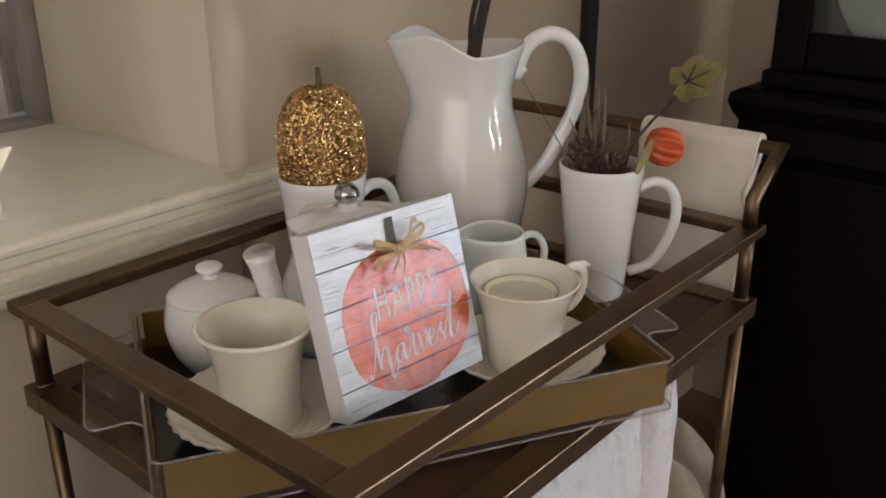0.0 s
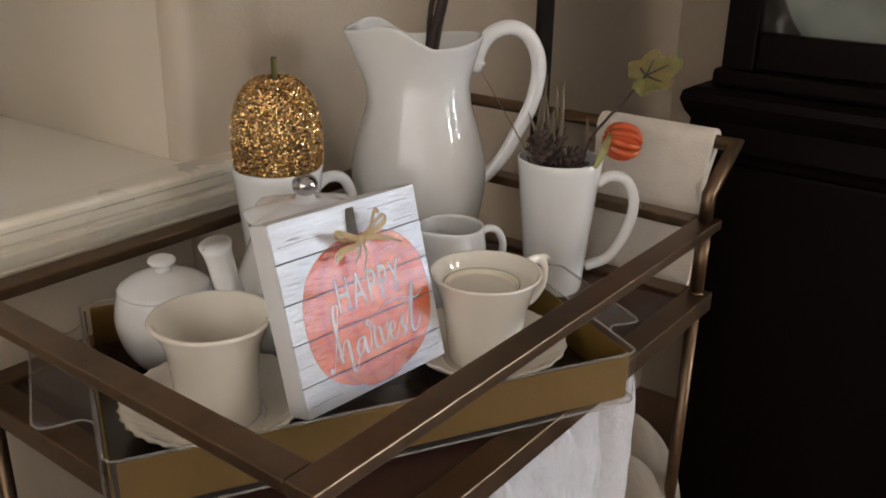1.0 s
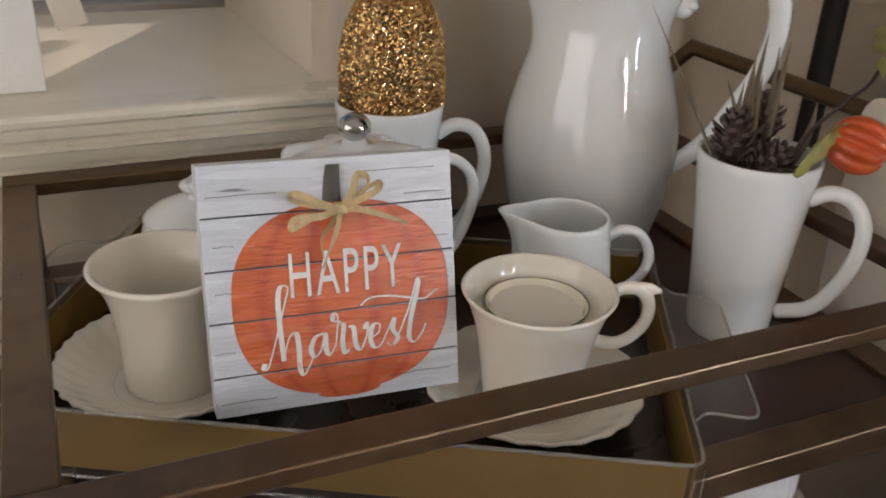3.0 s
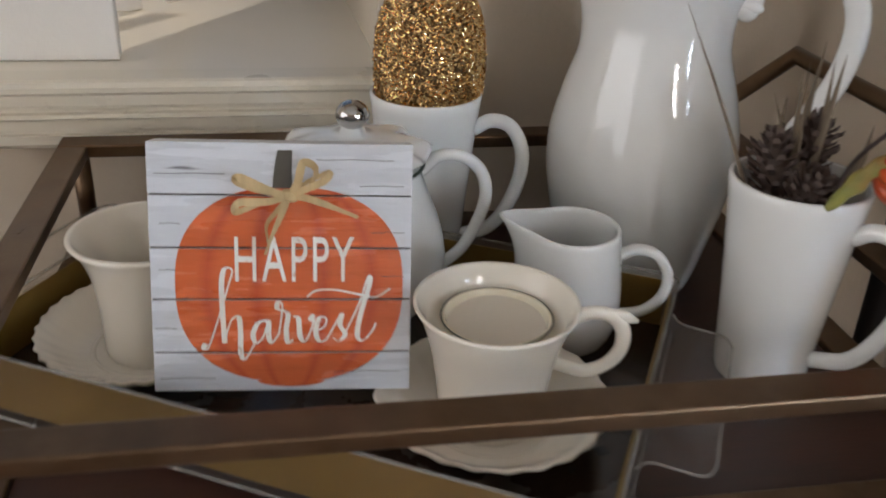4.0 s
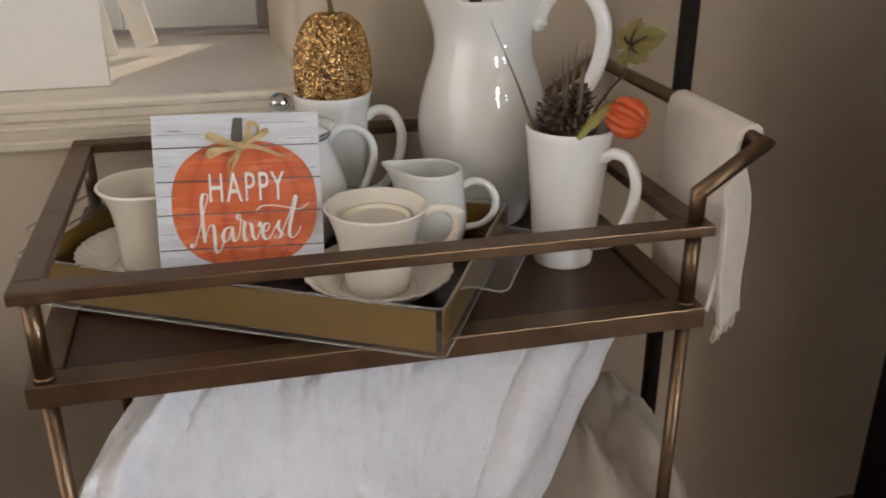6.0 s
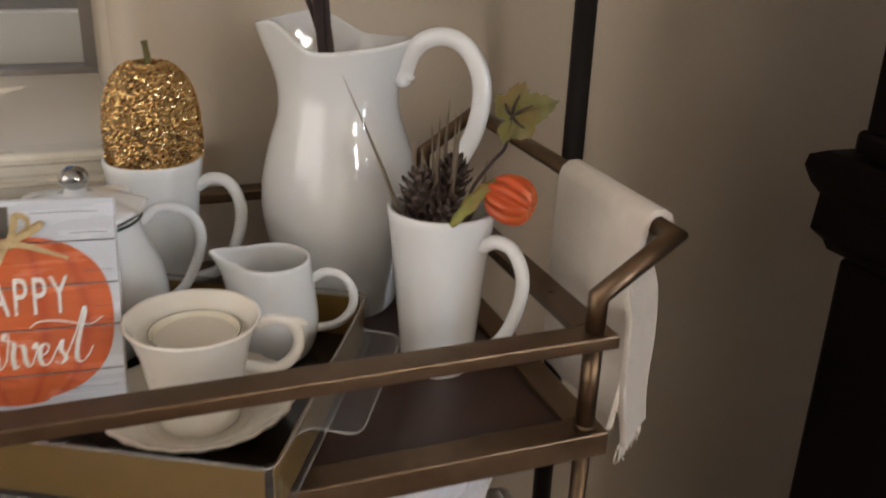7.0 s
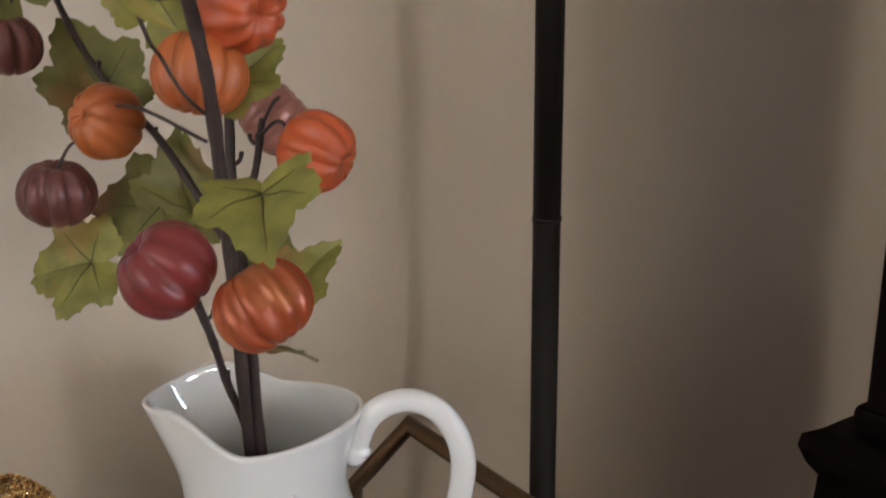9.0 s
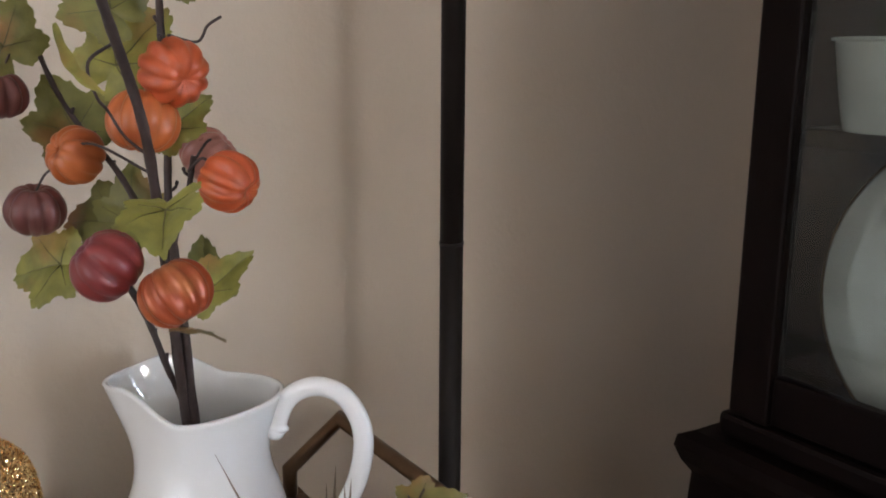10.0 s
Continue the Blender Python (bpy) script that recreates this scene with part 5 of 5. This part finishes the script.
STEM5 = smooth_path([(0.190, 0.200, 1.10), (0.178, 0.250, 1.145), (0.165, 0.292, 1.172), (0.150, 0.306, 1.205), (0.138, 0.306, 1.245), (0.132, 0.300, 1.29)], 8)
for pts, r0, r1 in ((STEM1, 0.0046, 0.0026), (STEM2, 0.0040, 0.0022), (STEM3, 0.0030, 0.0022), (STEM4, 0.0026, 0.0018), (STEM5, 0.0024, 0.0016)):
    n = len(pts)
    rad = [1.0 * (r0 + (r1 - r0) * i / n) * (1 + 0.24 * noise.noise(Vector((i * 0.9, r0 * 900, 0)))) for i in range(n)]
    br = part("branch", tube(bmesh.new(), pts, rad, 10), M_TWIG, spray, "dark brown wired branch")
    for i in range(9, n - 3, 5):
        if pts[i].z < 0.96:
            continue
        out = Vector((RND.uniform(-1, 1), RND.uniform(-1, 1), RND.uniform(0.3, 1.0))).normalized()
        ln = RND.uniform(0.004, 0.010)
        part("bud", tube(bmesh.new(), smooth_path([pts[i], pts[i] + out * ln * 0.6, pts[i] + (out + Vector((0, 0, 0.5))) * ln * 0.8], 3), [0.0012] * 4 + [0.0010, 0.0014, 0.0009], 6), M_TWIG, br)
MINI = (
    ("brown", (0.125, 0.273, 1.120), 0.0212, (0.0, -0.2, 1.0), (0.150, 0.262, 1.146)),
    ("amber", (0.153, 0.264, 1.1575), 0.0215, (-0.75, -0.3, 0.35), (0.187, 0.205, 1.150)),
    ("amber", (0.1810, 0.190, 1.1855), 0.0240, (0.25, 0.2, 1.0), (0.186, 0.184, 1.150)),
    ("orange", (0.199, 0.178, 1.217), 0.0228, (0.15, -0.9, -0.25), (0.190, 0.176, 1.240)),
    ("mauve", (0.241, 0.241, 1.1545), 0.0226, (0.6, -0.3, 0.55), (0.214, 0.205, 1.150)),
    ("orange", (0.2236, 0.154, 1.1476), 0.0208, (0.55, -0.75, -0.35), (0.212, 0.200, 1.150)),
    ("copper", (0.170, 0.104, 1.0924), 0.0223, (-0.35, 0.35, 0.75), (0.190, 0.196, 1.095)),
    ("red", (0.139, 0.1327, 1.1070), 0.0224, (-0.75, 0.15, 0.75), (0.158, 0.160, 1.087)),
    ("brown", (0.113, 0.295, 1.199), 0.0190, (0.0, -0.2, 1.0), (0.140, 0.306, 1.235)),
)
for kind, c, R, ax, root in MINI:
    pk = part("mini_pumpkin", rib_pumpkin(bmesh.new(), c, R, ax, {"red": 8, "copper": 11, "orange": 10}.get(kind, 9), 0.88 if kind == "orange" else 0.84, depth=0.22 if kind == "orange" else 0.20), M_PK[kind], spray, {"mauve": "mauve brown mini pumpkin", "brown": "dark brown mini pumpkin", "amber": "amber orange mini pumpkin", "orange": "orange mini pumpkin", "copper": "shiny copper mini pumpkin", "red": "dark red mini pumpkin"}[kind])
    cv, rv = Vector(c), Vector(root)
    top = cv + Vector(ax).normalized() * R * 0.55 * (1 if kind != "orange" else -1)
    part("wire", tube(bmesh.new(), smooth_path([top, top + (rv - top) * 0.4 + Vector((0, 0, 0.010)), rv], 6), 0.0010, 6), M_TWIG, pk, "thin dark wire")
for base, deg, lean, size, m in (
        ((0.138, 0.270, 1.079), 190, (-0.1, 0.3), 0.043, M_LEAF),
        ((0.228, 0.214, 1.066), 100, (-0.3, 0.1), 0.034, M_LEAF2),
        ((0.190, 0.250, 1.104), 98, (-0.3, 0.4), 0.046, M_LEAF2),
        ((0.178, 0.262, 1.108), 178, (0.3, 0.3), 0.044, M_LEAF2),
        ((0.161, 0.300, 1.170), 106, (0.5, 0.2), 0.045, M_LEAF2),
        ((0.118, 0.296, 1.232), 120, (0.4, 0.4), 0.046, M_LEAF2),
        ((0.196, 0.170, 1.285), 60, (0.2, 0.4), 0.046, M_LEAF2)):
    tip, nor = facing(deg, lean)
    leaf("leaf", spray, Vector(base), tip, nor, size, m, 0.22, 0.28, deg * 0.13 + size * 100)
for base, tip, nor, size, wide, m, fold in (
        ((0.154, 0.059, 1.150), (-0.40, -0.85, -0.35), (-0.45, -0.32, 0.85), 0.035, 0.95, M_LEAF, 0.42),
        ((0.216, 0.186, 1.067), (0.60, -0.35, 0.70), (-0.60, -0.60, 0.30), 0.041, 0.62, M_LEAF, 0.35),
        ((0.187, 0.142, 1.055), (0.90, -0.10, -0.15), (0.0, 0.25, 1.0), 0.026, 0.9, M_LEAF2, 0.25),
        ((0.201, 0.202, 1.178), (0.75, -0.10, 0.65), (-0.45, -0.80, 0.30), 0.038, 0.70, M_LEAF, 0.30),
        ((0.176, 0.226, 1.220), (0.62, -0.15, 0.78), (-0.40, -0.85, 0.35), 0.052, 0.85, M_LEAF, 0.20),
        ((0.172, 0.215, 1.256), (-0.78, 0.15, 0.62), (-0.30, -0.90, 0.30), 0.046, 0.80, M_LEAF2, 0.20)):
    leaf("leaf", spray, Vector(base), tip, nor, size, m, fold, 0.25, size * 170 + wide, wide)


def strip_leaf(name, parent, p0, p1, side, width, bow):
    """A narrow leaf folded along its rib, from p0 to p1."""
    bm = bmesh.new()
    rows = []
    for k in range(17):
        f = k / 16
        c = Vector(p0).lerp(Vector(p1), f) + Vector(bow) * math.sin(f * math.pi)
        w = width * math.sin(math.pi * min(0.97, 0.06 + 0.94 * f)) ** 0.7 * (1 + 0.18 * math.sin(f * 19)) + 0.0006
        sd = Vector(side) * w
        rows.append([c + sd, c + Vector((0, 0.0018, 0)), c - sd + Vector((0, -0.6 * w, 0))])
    grid_faces(bm, rows, False)
    return part(name, bm, M_LEAF, parent, "narrow folded yellow-green leaf")


strip_leaf("leaf", spray, (0.121, 0.132, 1.245), (0.133, 0.080, 1.209), (0.55, -0.2, 0.45), 0.0042, (-0.004, 0, -0.004))
for pts in ([(0.150, 0.118, 1.236), (0.138, 0.136, 1.224), (0.142, 0.140, 1.205), (0.150, 0.150, 1.196), (0.160, 0.155, 1.180), (0.178, 0.170, 1.165)],
            [(0.196, 0.176, 1.240), (0.216, 0.180, 1.236), (0.222, 0.176, 1.246), (0.230, 0.172, 1.252)]):
    part("tendril", tube(bmesh.new(), smooth_path(pts, 7), 0.0010, 6), M_TWIG, spray, "curled dark tendril")

# ---- pine cones, blades and lantern fruit in the front mug ----
MX, MY, MZ = 0.2928, 0.1488, FLOOR_OF_SHELF + 0.1456


def pine_cone(centre, R, H, axis):
    e = thing("pine_cone", Matrix.Translation(centre) @ Vector(axis).to_track_quat("Z", "Y").to_matrix().to_4x4(), "small dark brown pine cone with frosted scale tips", "pine cone", "pine cones in the mug")
    bm = bmesh.new()
    lathe(bm, [(0.0, -H * 0.5), (R * 0.4, -H * 0.42), (R * 0.5, 0.0), (R * 0.2, H * 0.4), (0, H * 0.46)], 14)
    part("core", bm, M_CONE, e)
    verts, faces, tv, tf = [], [], [], []
    n = 54
    for k in range(n):
        t = (k + 0.5) / n
        a = k * 2.39996
        z = -H * 0.45 + H * 0.92 * t
        rr = R * (0.30 + 0.70 * math.sin(math.pi * min(1, 0.22 + 0.74 * t)) ** 0.9) * (1 - 0.5 * max(0, t - 0.7) / 0.3)
        out = Vector((math.cos(a), math.sin(a), 0.25 + 0.75 * t))
        side = Vector((-math.sin(a), math.cos(a), 0))
        root = Vector((0.35 * rr * math.cos(a), 0.35 * rr * math.sin(a), z - 0.002))
        rr *= 0.92 + 0.12 * math.sin(k * 12.9898)
        tip = Vector((rr * math.cos(a), rr * math.sin(a), z + rr * 0.30 + 0.002))
        up = Vector((0, 0, 0.0014))
        w = R * 0.135
        i0 = len(verts)
        verts += [root - side * w * 0.6, root + side * w * 0.6, tip + side * w, tip - side * w, root - side * w * 0.6 - up, root + side * w * 0.6 - up, tip + side * w - up * 1.6, tip - side * w - up * 1.6]
        faces += [(i0, i0 + 1, i0 + 2, i0 + 3), (i0 + 4, i0 + 7, i0 + 6, i0 + 5), (i0, i0 + 4, i0 + 5, i0 + 1), (i0 + 1, i0 + 5, i0 + 6, i0 + 2), (i0 + 3, i0 + 7, i0 + 4, i0)]
        j0 = len(tv)
        o = out.normalized() * 0.0011
        tv += [tip - side * w, tip + side * w, tip + side * w * 0.5 + o + up * 0.6, tip - side * w * 0.5 + o + up * 0.6, tip - side * w - up * 1.6, tip + side * w - up * 1.6]
        tf += [(j0, j0 + 1, j0 + 2, j0 + 3), (j0 + 4, j0 + 3, j0 + 2, j0 + 5), (j0, j0 + 3, j0 + 4), (j0 + 1, j0 + 5, j0 + 2)]
    for nm, v, f, m in (("scale_mass", verts, faces, M_CONE), ("frosting", tv, tf, M_CONETIP)):
        me = bpy.data.meshes.new(nm)
        me.from_pydata(v, [], f)
        me.materials.append(m)
        o = new(nm, me)
        o.parent = e
        tagged(o, "frosted grey scale tips" if nm == "frosting" else "", kind="stuff")
    return e


pine_cone((MX - 0.012, MY + 0.014, MZ + 0.006), 0.0195, 0.048, (-0.1, 0.1, 1))
pine_cone((MX + 0.016, MY + 0.022, MZ + 0.016), 0.017, 0.042, (0.3, 0.2, 1))
pine_cone((MX - 0.002, MY - 0.012, MZ - 0.006), 0.0185, 0.040, (0.2, -0.5, 1))
pick = thing("dried_blades", pose(0, 0, 0), "stiff dried grey-brown grass blades standing in the mug", "dried grass")


def blade(p0, p1, w, bend=(0, 0, 0)):
    p0, p1 = Vector(p0), Vector(p1)
    path = smooth_path([p0, (p0 + p1) / 2 + Vector(bend), p1], 6)
    n = len(path)
    tube_r = [w * (1 - (i / (n - 1)) ** 1.5) + 0.0002 for i in range(n)]
    part("blade", tube(bmesh.new(), path, tube_r, 6, 0.35), M_BLADE, pick)


blade((0.262, 0.153, 0.822), (0.226, 0.212, 0.936), 0.0024, (0.003, -0.002, -0.004))
for k in range(8):
    a = RND.uniform(0, 6.28)
    r0, r1 = RND.uniform(0.004, 0.018), RND.uniform(0.008, 0.026)
    blade((MX + 0.006 + r0 * math.cos(a), MY + 0.014 + r0 * math.sin(a), MZ - 0.02), (MX + 0.004 + r1 * math.cos(a), MY + 0.018 + r1 * math.sin(a), MZ + RND.uniform(0.045, 0.085)), RND.uniform(0.0045, 0.0066), (RND.uniform(-.004, .004), RND.uniform(-.004, .004), 0))
blade((MX + 0.014, MY - 0.008, MZ - 0.02), (MX + 0.034, MY - 0.010, MZ + 0.040), 0.0085, (0.004, -0.004, 0.004))
lantern = thing("lantern_pick", pose(0, 0, 0), "orange ribbed lantern fruit on a wired stem with a green leaf", "floral pick")
part("fruit", rib_pumpkin(bmesh.new(), (0.3306, 0.0987, 0.8567), 0.0205, (0.62, -0.74, -0.26), 9, 1.0, depth=0.30), M_PK["lantern"], lantern, "bright orange ribbed fruit")
part("wire", tube(bmesh.new(), smooth_path([(0.300, 0.128, 0.79), (0.306, 0.126, 0.85), (0.316, 0.110, 0.882), (0.322, 0.097, 0.899), (0.318, 0.086, 0.914), (0.3149, 0.0723, 0.930)], 6), 0.0015, 6), M_TWIG, lantern, "thin dark wire")
leaf("leaf", lantern, Vector((0.3149, 0.0723, 0.930)), (0.36, -0.82, 0.45), (-0.84, -0.48, 0.25), 0.0376, M_LEAF2, 0.25, 0.25, 3.3, 0.76)
strip_leaf("small_leaf", lantern, (0.283, 0.104, 0.838), (0.319, 0.103, 0.873), (-0.45, -0.1, 0.62), 0.0068, (0, 0, 0.003))
tip = Vector((0.36, -0.82, 0.45)).normalized()
nor = Vector((-0.84, -0.48, 0.25))
nor = (nor - tip * nor.dot(tip)).normalized()
for deg, ln in ((4, 0.024), (50, 0.020), (-52, 0.020), (100, 0.013)):
    p0 = Vector((0.3149, 0.0723, 0.930))
    d = tip * math.cos(radians(deg)) + nor.cross(tip) * math.sin(radians(deg)) * 0.76
    part("wire", tube(bmesh.new(), smooth_path([p0, p0 + d * ln * 0.5 + nor * 0.0036, p0 + d * ln + nor * 0.0026], 4), [0.0010] * 4 + [0.0008] * 4 + [0.0005], 6), M_TWIG, lantern, "thin dark wire")
